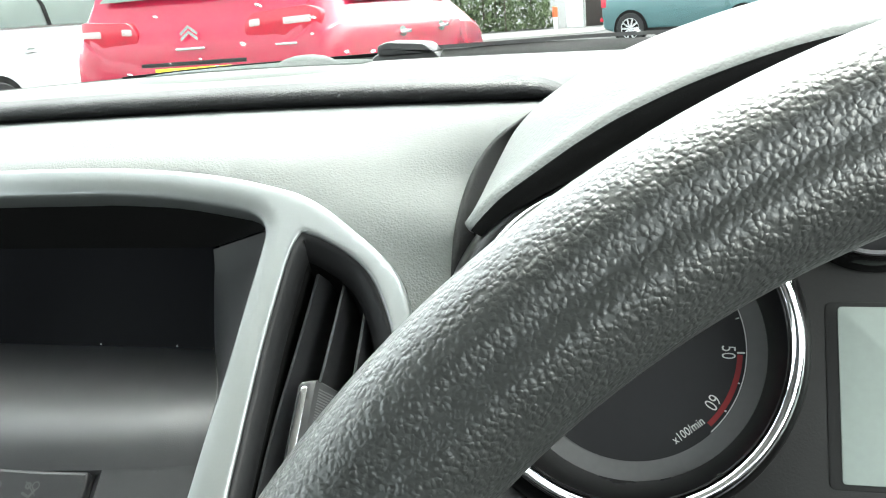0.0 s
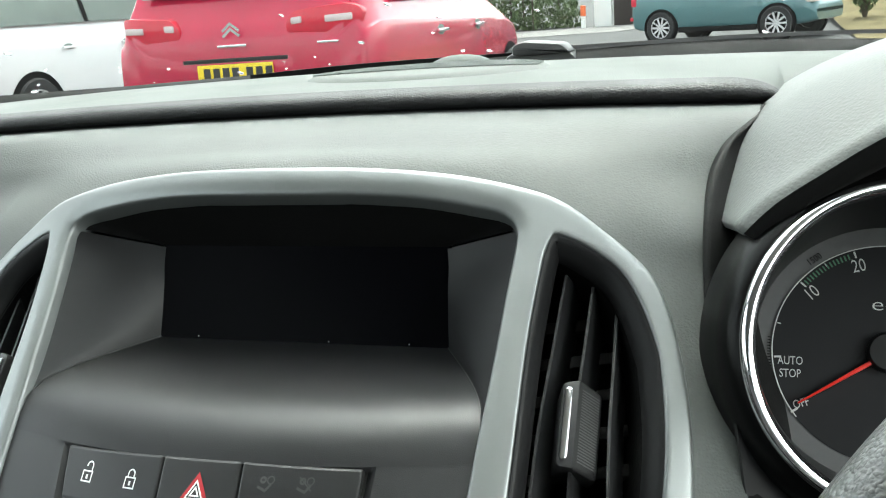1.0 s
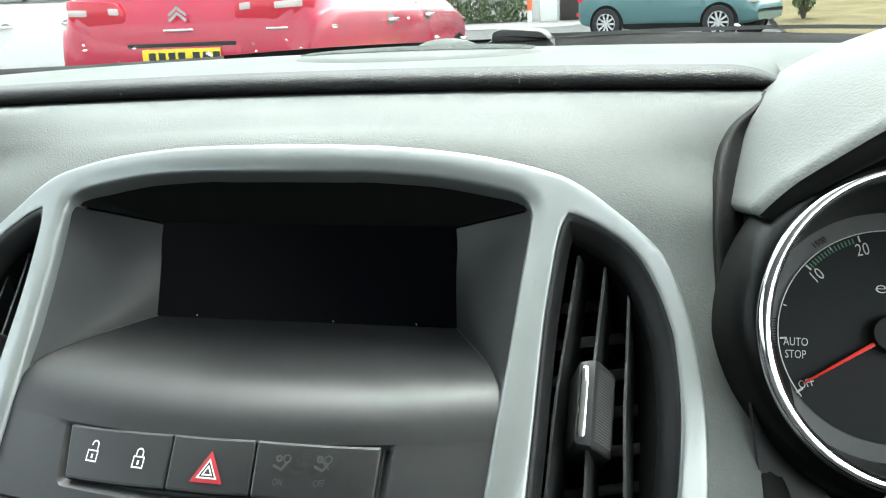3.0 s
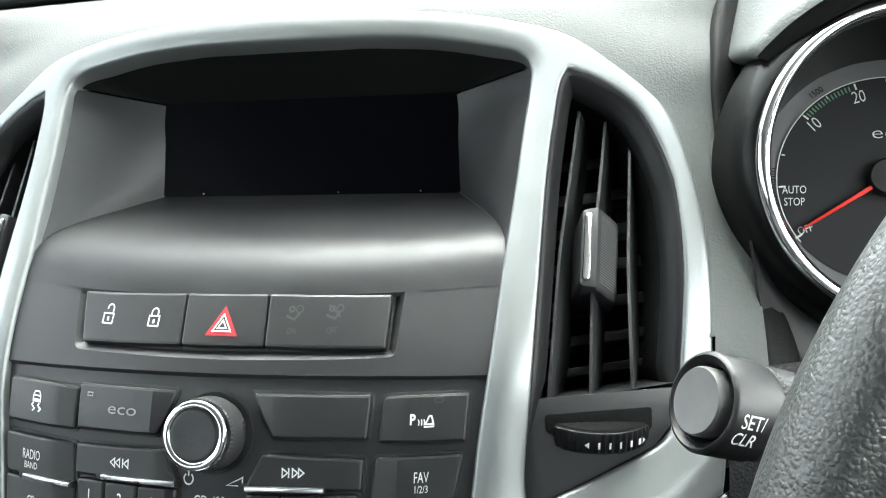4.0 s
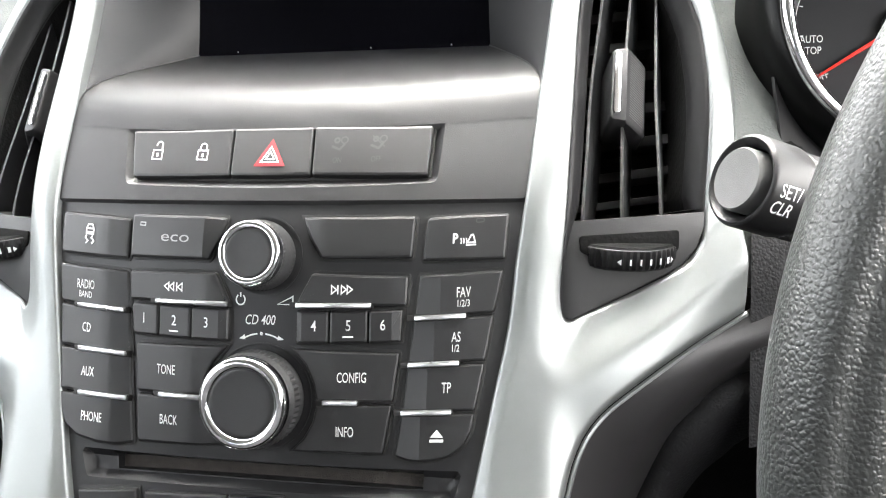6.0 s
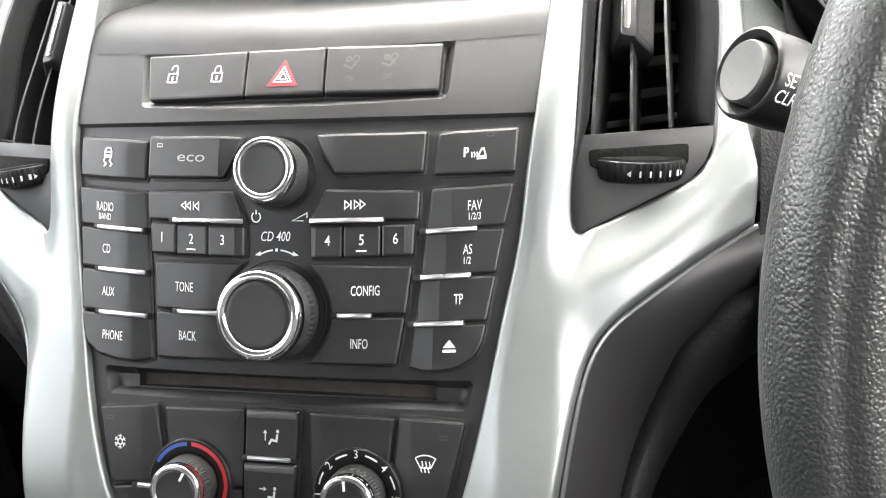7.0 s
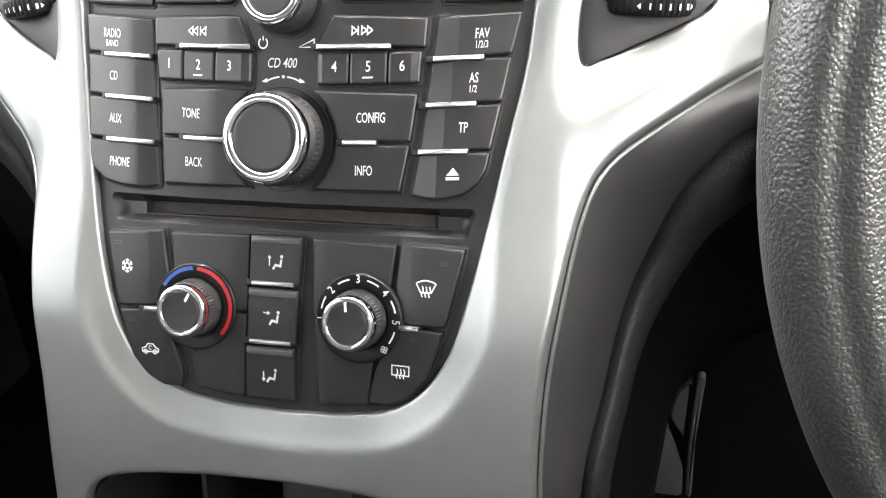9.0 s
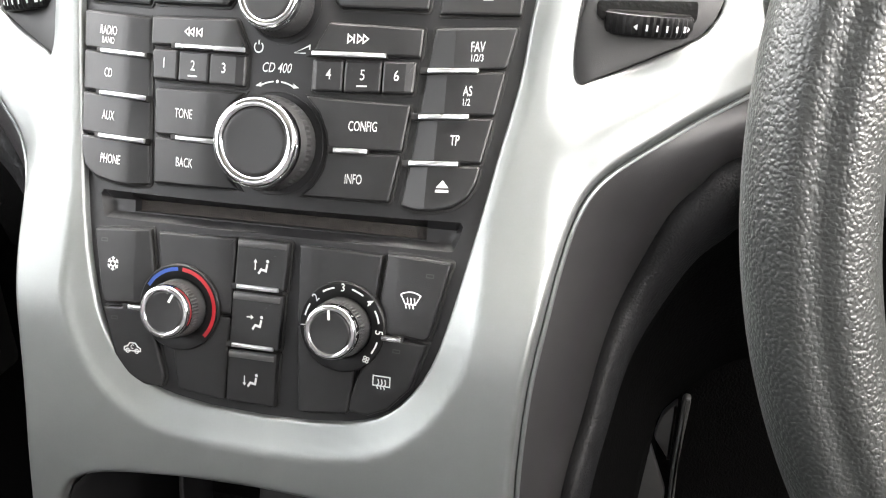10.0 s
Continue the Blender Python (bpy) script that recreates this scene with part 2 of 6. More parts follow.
def stroke(M, line, w, h, bm, closed=False):
    """A flat band of width w along a line on the surface M."""
    pts = [Vector(p) for p in line]
    k = len(pts)
    left, right = [], []
    for i in range(k):
        a = pts[i - 1] if (i or closed) else pts[i]
        c = pts[(i + 1) % k] if (i < k - 1 or closed) else pts[i]
        e0 = (pts[i] - a).normalized() if (pts[i] - a).length else (c - pts[i]).normalized()
        e1 = (c - pts[i]).normalized() if (c - pts[i]).length else e0
        m = Vector((-e0.y - e1.y, e0.x + e1.x))
        m = m / max(m.dot(m) / 2, 0.4)
        left.append(bm.verts.new(M(*(pts[i] + m * w / 2), h)))
        right.append(bm.verts.new(M(*(pts[i] - m * w / 2), h)))
    for i in range(k if closed else k - 1):
        j = (i + 1) % k
        bm.faces.new((left[i], right[i], right[j], left[j]))


def arc(cx, cz, r, a0, a1, n=12, rz=None):
    return [(cx + r * math.cos(radians(a0 + (a1 - a0) * i / n)), cz + (rz or r) * math.sin(radians(a0 + (a1 - a0) * i / n))) for i in range(n + 1)]


def lettering(M, body, size, cx, cz, h, bm, squeeze=0.74, slant=0.0, turn=0.0, bold=0.004):
    """Flat letters of Blender's own font, laid on the surface M and centred on (cx, cz)."""
    cu = bpy.data.curves.new("letters", "FONT")
    cu.body, cu.size, cu.offset, cu.shear, cu.resolution_u = body, 1.0, bold, slant, 3
    ob = bpy.data.objects.new("letters", cu)
    scene.collection.objects.link(ob)
    bpy.context.view_layer.update()
    me = ob.to_mesh()
    xs = [v.co.x for v in me.vertices]
    ys = [v.co.y for v in me.vertices]
    mx, my = (min(xs) + max(xs)) / 2, (min(ys) + max(ys)) / 2
    hgt = (max(ys) - min(ys)) or 1
    k = size / hgt
    c, s = math.cos(radians(turn)), math.sin(radians(turn))
    vs = []
    for v in me.vertices:
        x, z = (v.co.x - mx) * k * squeeze, (v.co.y - my) * k
        vs.append(bm.verts.new(M(cx + x * c - z * s, cz + x * s + z * c, h)))
    for p in me.polygons:
        try:
            bm.faces.new([vs[i] for i in p.vertices])
        except ValueError:
            pass
    ob.to_mesh_clear()
    bpy.data.objects.remove(ob)
    bpy.data.curves.remove(cu)


def grid(rows, bm=None, close=False):
    """Quads over rows of points."""
    own = bm or bmesh.new()
    vs = [[own.verts.new(p) for p in row] for row in rows]
    for a, b in zip(vs, vs[1:]):
        n = len(a)
        for j in range(n if close else n - 1):
            k = (j + 1) % n
            own.faces.new((a[j], a[k], b[k], b[j]))
    return own


def solid(rows, thick):
    """A grid made into a shell of the given thickness along its normals."""
    bm = grid(rows)
    bmesh.ops.recalc_face_normals(bm, faces=bm.faces)
    bmesh.ops.solidify(bm, geom=bm.faces[:], thickness=thick)
    return bm


def box(lo, hi, bev=0.0, bm=None, m=None):
    own = bmesh.new()
    bmesh.ops.create_cube(own, size=1)
    for v in own.verts:
        v.co = Vector([(lo[i] + hi[i]) / 2 + v.co[i] * (hi[i] - lo[i]) for i in range(3)])
    if bev:
        bmesh.ops.bevel(own, geom=own.edges[:], offset=bev, segments=2, profile=0.6, affect="EDGES")
    if m:
        bmesh.ops.transform(own, matrix=m, verts=own.verts[:])
    return merge(bm, own)


def lathe(profile, m, n=48, bm=None, knurl=None, cap=False):
    """Profile rows (radius, height) turned round the z axis of the pose m. knurl(i, row) may change a radius."""
    own = bm or bmesh.new()
    rows = []
    for r, h in profile:
        rows.append([m @ Vector(((r + (knurl(i, h) if knurl else 0)) * math.cos(2 * math.pi * i / n), (r + (knurl(i, h) if knurl else 0)) * math.sin(2 * math.pi * i / n), h)) for i in range(n)])
    vs = [[own.verts.new(p) for p in row] for row in rows]
    for a, b in zip(vs, vs[1:]):
        for j in range(n):
            own.faces.new((a[j], a[(j + 1) % n], b[(j + 1) % n], b[j]))
    if cap:
        own.faces.new(vs[-1])
    return own


def smooth_line(pts, n=8):
    """Catmull-Rom through points of any dimension."""
    p = [Vector(q) for q in pts]
    p = [p[0] * 2 - p[1]] + p + [p[-1] * 2 - p[-2]]
    out = []
    for i in range(1, len(p) - 2):
        for j in range(n):
            t = j / n
            a, b, c, d = p[i - 1], p[i], p[i + 1], p[i + 2]
            out.append(0.5 * (2 * b + (c - a) * t + (2 * a - 5 * b + 4 * c - d) * t * t + (3 * b - a - 3 * c + d) * t ** 3))
    out.append(p[-2])
    return out


# ---------------------------------------------------------------- the console's face as one smooth surface
ZK = [.55, .60, .70, .75, .80, .83, .864, .90, .92, .935, .956, .98, 1.005, 1.03, 1.06]
YK = [-.108, -.100, -.084, -.070, -.051, -.040, -.026, -.011, .006, .021, .040, .062, .083, .103, .127]
ZT = np.arange(0.50, 1.101, 0.001)
_raw = np.interp(ZT, ZK, YK)
_raw[ZT > 1.06] = .127 + (ZT[ZT > 1.06] - 1.06) * 0.8
_raw[ZT < .55] = -.108 - (.55 - ZT[ZT < .55]) * 0.16
_w = np.exp(-0.5 * (np.arange(-36, 37) / 12.0) ** 2)
_pad = np.concatenate([_raw[0] - (_raw[1] - _raw[0]) * np.arange(36, 0, -1), _raw, _raw[-1] + (_raw[-1] - _raw[-2]) * np.arange(1, 37)])
YT = np.convolve(_pad, _w / _w.sum(), "valid")


def face_y(x, z):
    u = min(max((z - .755) / .115, 0), 1)
    k = -.3 + 1.6 * u * u * (3 - 2 * u)
    return float(np.interp(z, ZT, YT)) + k * x * x


def F(x, z, h=0.0):
    """The point h metres in front of the console's face at (x, z)."""
    e = 0.001
    yx = (face_y(x + e, z) - face_y(x - e, z)) / (2 * e)
    yz = (face_y(x, z + e) - face_y(x, z - e)) / (2 * e)
    n = Vector((yx, -1, yz)).normalized()
    return Vector((x, face_y(x, z), z)) + n * h


def face_pose(x, z, h=0.0):
    """A pose on the console's face: local z points out at the viewer, local y up the face."""
    e = 0.001
    o = F(x, z, h)
    n = (F(x, z, h + .01) - o).normalized()
    up = F(x, z + e, h) - o
    up = (up - n * up.dot(n)).normalized()
    r = up.cross(n)
    return Matrix(((r.x, up.x, n.x, o.x), (r.y, up.y, n.y, o.y), (r.z, up.z, n.z, o.z), (0, 0, 0, 1)))


def near(P, poly):
    """Distance of points P to the edges of a closed polygon."""
    best = np.full(len(P), 1e9)
    q = np.array(poly)
    for a, b in zip(q, np.roll(q, -1, 0)):
        d = b - a
        t = np.clip(((P - a) @ d) / max(d @ d, 1e-12), 0, 1)
        best = np.minimum(best, np.hypot(*(P - a - t[:, None] * d).T))
    return best


def inside(P, poly):
    q = np.array(poly)
    c = np.zeros(len(P), bool)
    for a, b in zip(q, np.roll(q, -1, 0)):
        cross = (a[1] > P[:, 1]) != (b[1] > P[:, 1])
        with np.errstate(divide="ignore", invalid="ignore"):
            xx = (b[0] - a[0]) * (P[:, 1] - a[1]) / (b[1] - a[1]) + a[0]
        c ^= cross & (P[:, 0] < xx)
    return c


def dense(pts, step):
    out = []
    for a, b in zip(pts, list(pts[1:]) + [pts[0]]):
        n = max(1, int(math.hypot(b[0] - a[0], b[1] - a[1]) / step))
        out += [(a[0] + (b[0] - a[0]) * i / n, a[1] + (b[1] - a[1]) * i / n) for i in range(n)]
    return out


def sheet(M, outer, holes, step, height, skirt=-0.008, rings=(), loops=()):
    """A fine mesh over an outline with holes; height(P) gives each point's height, and a wall runs down at every edge."""
    from mathutils.geometry import delaunay_2d_cdt
    bounds = [dense(ccw(outer), step)] + [dense(ccw(h), step) for h in holes]
    fixed = bounds + [dense(ccw(q), step) for q in loops]
    pts, edges = [], []
    for loop in fixed:
        s = len(pts)
        pts += loop
        edges += [(s + i, s + (i + 1) % len(loop)) for i in range(len(loop))]
    extra = []
    for d in rings:
        for i, loop in enumerate(bounds):
            extra += inset(loop, d if i == 0 else -d)
    q = np.array(outer)
    gx, gz = np.meshgrid(np.arange(q[:, 0].min(), q[:, 0].max(), step), np.arange(q[:, 1].min(), q[:, 1].max(), step))
    cand = np.concatenate([np.c_[gx.ravel(), gz.ravel()], np.array(extra).reshape(-1, 2)])
    near_edge = np.min([near(cand, lp) for lp in fixed], axis=0)
    ok = inside(cand, bounds[0])
    for h in bounds[1:]:
        ok &= ~inside(cand, h)
    lim = np.r_[np.full(gx.size, max([step * 0.6] + [r * 1.2 for r in rings])), np.full(len(extra), (min(rings) if rings else 0) * 0.7)]
    cand = cand[ok & (near_edge > lim)]
    allp = [Vector(p) for p in pts] + [Vector(p) for p in cand]
    vo, eo, fo, *_ = delaunay_2d_cdt(allp, edges, [], 0, 1e-7)
    V = np.array([(v.x, v.y) for v in vo])
    H = height(V)
    bm = bmesh.new()
    vs = [bm.verts.new(M(float(x), float(z), float(h))) for (x, z), h in zip(V, H)]
    tri = np.array([list(f[:3]) for f in fo])
    mid = V[tri].mean(1)
    ok = inside(mid, bounds[0])
    for h in bounds[1:]:
        ok &= ~inside(mid, h)
    for t in tri[ok]:
        bm.faces.new([vs[i] for i in t])
    if skirt is not None:
        edge_list = [e for e in bm.edges if len(e.link_faces) == 1]
        down = {}
        for e in edge_list:
            for v in e.verts:
                if v not in down:
                    i = v.index
                    down[v] = None
        idx = {v: i for i, v in enumerate(vs)}
        for v in list(down):
            x, z = V[idx[v]]
            down[v] = bm.verts.new(M(float(x), float(z), skirt(float(x), float(z)) if callable(skirt) else skirt))
        for e in edge_list:
            a, b = e.verts
            bm.faces.new((a, b, down[b], down[a]))
    loose = [v for v in bm.verts if not v.link_faces]
    bmesh.ops.delete(bm, geom=loose, context="VERTS")
    bmesh.ops.recalc_face_normals(bm, faces=bm.faces)
    return bm


def quarter(d, b):
    u = np.clip(d / b, 0, 1)
    return np.sqrt(np.maximum(1 - (1 - u) ** 2, 0))


def smooth01(u):
    u = np.clip(u, 0, 1)
    return u * u * (3 - 2 * u)

# ---------------------------------------------------------------- outlines of the console, right half mirrored
IN_R = [(.045, 1.0246), (.0712, 1.0222), (.0966, 1.0175), (.109, 1.0138), (.1145, 1.0085), (.1148, 1.000), (.1133, .985), (.1112, .958), (.1095, .94), (.1083, .9236),
        (.1065, .904), (.1037, .883), (.1010, .8585), (.0958, .833), (.0905, .806), (.0842, .7786), (.0765, .7545), (.0645, .7375), (.048, .7275), (.025, .7235)]
def curve(pts, n=3):
    return [(p.x, p.y) for p in smooth_line([(x, z, 0) for x, z in pts], n)]


IN_R = curve([(.022, 1.0252)] + IN_R)
INNER = [(0, 1.0254)] + IN_R + [(0, .7225)] + mirror(IN_R)
OUT_R = [(.022, 1.0363), (.045, 1.0354), (.07, 1.0331), (.095, 1.0292), (.12, 1.0228), (.135, 1.0165), (.15, 1.0065), (.165, .9945), (.1745, .9835), (.1825, .9655), (.1880, .9450),
         (.1915, .9216), (.194, .8908), (.1958, .860), (.1955, .8545), (.1736, .8461), (.1523, .8357), (.1376, .8267), (.1295, .816), (.1245, .800), (.1200, .776), (.1160, .749),
         (.1140, .715), (.1145, .68), (.116, .64), (.118, .60), (.100, .60), (.0995, .668), (.096, .677), (.088, .684), (.07, .6885), (.035, .6912)]
_c = OUT_R.index((.1955, .8545))
EDGE_R = curve(OUT_R[_c:_c + 12])
OUT_R = curve(OUT_R[:_c]) + curve(OUT_R[_c:_c + 12]) + OUT_R[_c + 12:_c + 13] + curve(OUT_R[_c + 13:])
OUTER = [(0, 1.0366)] + OUT_R + [(0, .692)] + mirror(OUT_R)
VENT_R = [(.1302, 1.0057), (.138, 1.003), (.146, .999), (.1545, .9935), (.1608, .9875), (.166, .980), (.1698, .9732), (.1735, .965), (.1759, .9578), (.179, .9379), (.180, .918), (.1795, .8874), (.1765, .8796), (.1705, .8735), (.150, .8665),
          (.1302, .8603), (.126, .8588), (.1225, .861), (.1213, .8713), (.123, .897), (.1235, .935), (.1240, .9667), (.1258, .988), (.1274, .9996)]

VENT_R = curve(VENT_R + VENT_R[:1])[:-1]


def silver_height(P):
    """Flat rails with a crisp inner chamfer that widens round the heater panel, and a sloping pocket round each vent."""
    d_in = near(P, INNER)
    d_v = np.minimum(near(P, VENT_R), near(P, mirror(VENT_R)))
    d_out = near(P, OUTER)
    x, z = np.abs(P[:, 0]), P[:, 1]
    low = smooth01((.815 - z) / .06)
    flat = .0042 + .0038 * low
    wide = .0052 + .0098 * low
    u = np.clip(d_in / wide, 0, 1)
    h = flat - (.0015 + .0045 * low) * (1 - u - .10 * np.sin(np.pi * np.clip((u - .7) / .3, 0, 1)) * (u > .7))
    # the pocket: bounded by the rail beside the radio and by a ridge that climbs to the outer corner
    d1 = x - np.interp(z, (.830, .8545, .887, .93, .97, 1.005), (.1165, .1133, .1137, .1185, .1215, .1262))
    d2 = z - np.interp(x, (.112, .128, .1425, .161, .179, .196), (.8385, .8385, .8440, .852, .8625, .874))
    R = .012
    s = np.where((d1 < R) & (d2 < R), R - np.hypot(R - d1, R - d2), np.minimum(d1, d2))
    rise = (s + np.sqrt(s * s + .0025 ** 2)) / 2 - .0004
    h -= np.minimum(.38 * np.maximum(rise, 0), .0084) * (1 - .8 * smooth01((z - .895) / .05))
    # below the ridge the wing turns under towards its outer edge
    fall = (-d2 + np.sqrt(d2 * d2 + .004 ** 2)) / 2
    h -= np.minimum(.26 * np.maximum(fall - .0005, 0), .0050) * smooth01((x - .116) / .016)
    return h - .0016 * (1 - quarter(d_in, .0012)) - .0016 * (1 - quarter(d_v, .0014)) - .0030 * (1 - quarter(d_out, .0024))


console = group_of("centre_console", (0, 0, .60), "silver-lacquered centre console with satin black panel and hooded display", "centre console")
part("frame", sheet(F, OUTER, [INNER, VENT_R, mirror(VENT_R)], .0026, silver_height, lambda x, z: -.012 if near(np.array([[x, z]]), OUTER)[0] < 1e-4 else -.008, (.0003, .0008, .0015, .0026, .0045)), SILVER, console, smooth=60)

for sgn in (1, -1):
    ln = smooth_line([F(sgn * (x + .0012), z - .0008, -.0035) for x, z in EDGE_R], 4)
    bm = bmesh.new()
    rows = []
    for i, p in enumerate(ln):
        t = (ln[min(i + 1, len(ln) - 1)] - ln[max(i - 1, 0)]).normalized()
        a = t.cross(Vector((0, 1, 0))).normalized()
        b = t.cross(a)
        rows.append([p + (a * math.cos(k * math.pi / 3) + b * math.sin(k * math.pi / 3)) * .0011 for k in range(6)])
    part("edge_trim", grid(rows, bm, True), SILVER, console, "thin bright edge strip")

# ---------------------------------------------------------------- black centre panel
PANEL_R = [(.1105, .9370)] + [(x + .003, z) for x, z in IN_R if .760 < z < .930] + [(.0795, .7525), (.066, .7345), (.049, .7245), (.025, .7205)]
PANEL = PANEL_R + [(0, .7195)] + mirror(PANEL_R)
RECESS = rpoly([(-.0755, .9340), (.0722, .9345), (.0712, .9125), (-.0706, .9125)], .003)
SLOT = rpoly([(-.0850, .8092), (.0850, .8092), (.0815, .7982), (-.0815, .7982)], .0018)
SLOTIN = [(-.0685, .8066), (.0685, .8066), (.0685, .8016), (-.0685, .8016)]


def seam_rise(x):
    """How far the seam above the radio climbs towards the middle."""
    return .003 * (1 - (x / .1065) ** 2)


def panel_height(P):
    h = np.full(len(P), -.0012)
    h = np.where(P[:, 1] > .9045 + seam_rise(P[:, 0]), .0006, h)
    h -= np.where(inside(P, RECESS), .0042 * smooth01(near(P, RECESS) / .0048), 0)
    h -= np.where(inside(P, SLOT), .0040 * smooth01(near(P, SLOT) / .0032), 0)
    h -= np.where(inside(P, SLOTIN), .006, 0)
    return h


centre = console
SEAM = [(x, .9050 + seam_rise(x)) for x in np.linspace(-.1065, .1065, 25)] + [(x, .9040 + seam_rise(x)) for x in np.linspace(.1065, -.1065, 25)]
part("panel", sheet(F, PANEL, [], .0035, panel_height, -.012, (), (RECESS, inset(ccw(RECESS), .0035), SLOT, inset(ccw(SLOT), .003), SLOTIN, inset(SLOTIN[::-1], .0004), SEAM)), SATIN, centre, smooth=35)
# disc slot mouth
bm = bmesh.new()
poly_face(F, SLOTIN, -.0095, bm)
part("slot_brush", bm, SLOTFELT, centre, "dark felt strip in the disc slot")

# display hood: shelf, cheeks, roof and screen
def shelf_line(u):
    """One run of the shelf, from the switch strip up over a broad round to the foot of the screen."""
    x = u * .1102
    p0 = F(x, .9348, .0008)
    t = (F(x, .9352, .0008) - F(x, .9344, .0008)).normalized()
    pe = Vector((u * .0776, .108, .9510))
    q = [p0, p0 + t * .022, Vector((u * .1075, .050 + .9 * (u * .1) ** 2, .9490)), pe]
    q[2].x = u * .1085
    return [q[0] * (1 - k) ** 3 + q[1] * 3 * k * (1 - k) ** 2 + q[2] * 3 * k * k * (1 - k) + q[3] * k ** 3 for k in np.linspace(0, 1, 33)]


us = np.linspace(-1, 1, 33)
cols = [[F(u * .1102, z, .0008) for z in (.9325, .9336)] + shelf_line(u) for u in us]
part("shelf", grid(cols), HOODIN, centre, "smooth dark grey shelf under the display", smooth=80)
for sgn in (1, -1):
    side = [(.1105, .9350), (.1112, .958), (.1133, .985), (.1148, 1.000), (.1140, 1.0092)]
    back = [(.0776, .108, .951), (.0772, .1115, .962), (.0768, .116, .976), (.0764, .1195, .986), (.0760, .122, .995)]
    foot_line = shelf_line(sgn)
    rows = []
    for j in range(0, 33, 2):
        k = j / 32
        k2 = (foot_line[j].y - foot_line[0].y) / (foot_line[-1].y - foot_line[0].y)
        row = [foot_line[j] + Vector((0, 0, -.0006))]
        for (x, z), q in list(zip(side, back))[1:]:
            a = F(sgn * (x + .001), z, -.002)
            b = Vector((sgn * q[0], q[1], q[2]))
            row.append(a.lerp(b, k2) if j else a)
        rows.append(smooth_line(row, 4))
    part("cheek", grid(rows), HOODIN, centre, smooth=80)
for sgn in (1, -1):
    ln = [p + Vector((-sgn * .0003, -.0003, .0004)) for p in shelf_line(sgn)[2:]]
    part("joint_line", grid([[p + Vector((0, .0004 * math.cos(a), .0004 * math.sin(a))) for a in (.5, 2.6, 4.7)] for p in ln], None, True), STALKGREY, centre, "thin pale joint beside the shelf")
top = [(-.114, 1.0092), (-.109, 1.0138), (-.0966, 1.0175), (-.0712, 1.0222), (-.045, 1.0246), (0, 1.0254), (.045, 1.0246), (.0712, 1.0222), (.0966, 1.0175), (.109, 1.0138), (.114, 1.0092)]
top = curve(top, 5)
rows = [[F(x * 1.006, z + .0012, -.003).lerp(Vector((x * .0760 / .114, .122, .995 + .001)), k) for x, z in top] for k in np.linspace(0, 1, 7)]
# Roof underside, darker than the cheeks to hold the shade under the arch.
part("shaded_hood_roof", grid(rows), SHADEBLACK, centre, smooth=80)
bm = bmesh.new()
rows = [[(u * w, y, z) for u in np.linspace(-1, 1, 9)] for y, z, w in ((.1075, .950, .079), (.116, .976, .078), (.1225, .997, .077))]
part("screen", solid(rows, .004), SCREEN, centre, "switched-off black glass display")
# lint on the screen's lower edge
bm = bmesh.new()
for x, z in ((-.055, .9525), (.017, .9522), (.0585, .9523)):
    bmesh.ops.create_icosphere(bm, subdivisions=1, radius=.0004, matrix=Matrix.Translation((x, .1073, z)))
tagged(thing("dust_specks", bm, INK, "tiny pale dust specks on the display", "dust"), kind="stuff")


# ---------------------------------------------------------------- switches
def button(name, label, pts, r=.0015, h1=.0026, bev=.0010, fac=None, group="console buttons", h0=-.003):
    """A push button on the console's face. fac: (x of the fold, +1 or -1, fall) tilts the part beyond the fold."""
    r = [q and max(q, .0012) for q in (r if isinstance(r, (list, tuple)) else [r] * len(pts))]
    pts = rpoly(ccw(pts), r)
    shape, cuts = None, ()
    if fac:
        fx, s, fall = fac
        cuts = (((fx, 0), (1, 0)),)
        width = max(abs(p[0] - fx) for p in pts if (p[0] - fx) * s > 0)

        def shape(x, z):
            return -fall * max(0, (x - fx) * s) / width
    xs, zs = [p[0] for p in pts], [p[1] for p in pts]
    cuts = list(cuts)
    for k in range(1, int((max(xs) - min(xs)) / .007)):
        cuts.append(((min(xs) + k * .007, 0), (1, 0)))
    for k in range(1, int((max(zs) - min(zs)) / .005)):
        cuts.append(((0, min(zs) + k * .005), (0, 1)))
    ob = thing(name, slab(F, pts, h0, h1, bev, shape, cuts), BUTTON, label, "button", group, smooth=16)
    part("gap", slab(F, inset(ccw(pts), -.0010), -.004, h1 - .0032, .0001), GROOVE, ob)
    return ob


def shrunk(cx, cz, k):
    """The console's face drawn k times smaller about (cx, cz)."""
    return lambda x, z, h=0.0: F(cx + (x - cx) * k, cz + (z - cz) * k, h)


def print_on(ob, draw, material=None, name="symbol"):
    bm = bmesh.new()
    draw(bm)
    return part(name, bm, material or INK, ob, smooth=0)


def bar(x0, x1, z, parent, w=.0019, h=.0038, tilt=0.0):
    """A flat chrome bar between two keys, with a dark slot running on past its ends."""
    e = .0028
    part("bar_slot", slab(F, [(x0 - e, z - w * .62 - tilt * e / (x1 - x0)), (x1 + .0004, z - w * .62 + tilt), (x1 + .0004, z + w * .62 + tilt), (x0 - e, z + w * .62)], -.002, h - .0012, .0002), GROOVE, parent)
    bm = slab(F, rpoly([(x0, z - w / 2), (x1, z - w / 2 + tilt), (x1, z + w / 2 + tilt), (x0, z + w / 2)], .0004), -.002, h, .0006)
    return part("chrome_bar", bm, BARCHROME, parent, "slim chrome bar")


TOPH = .0029
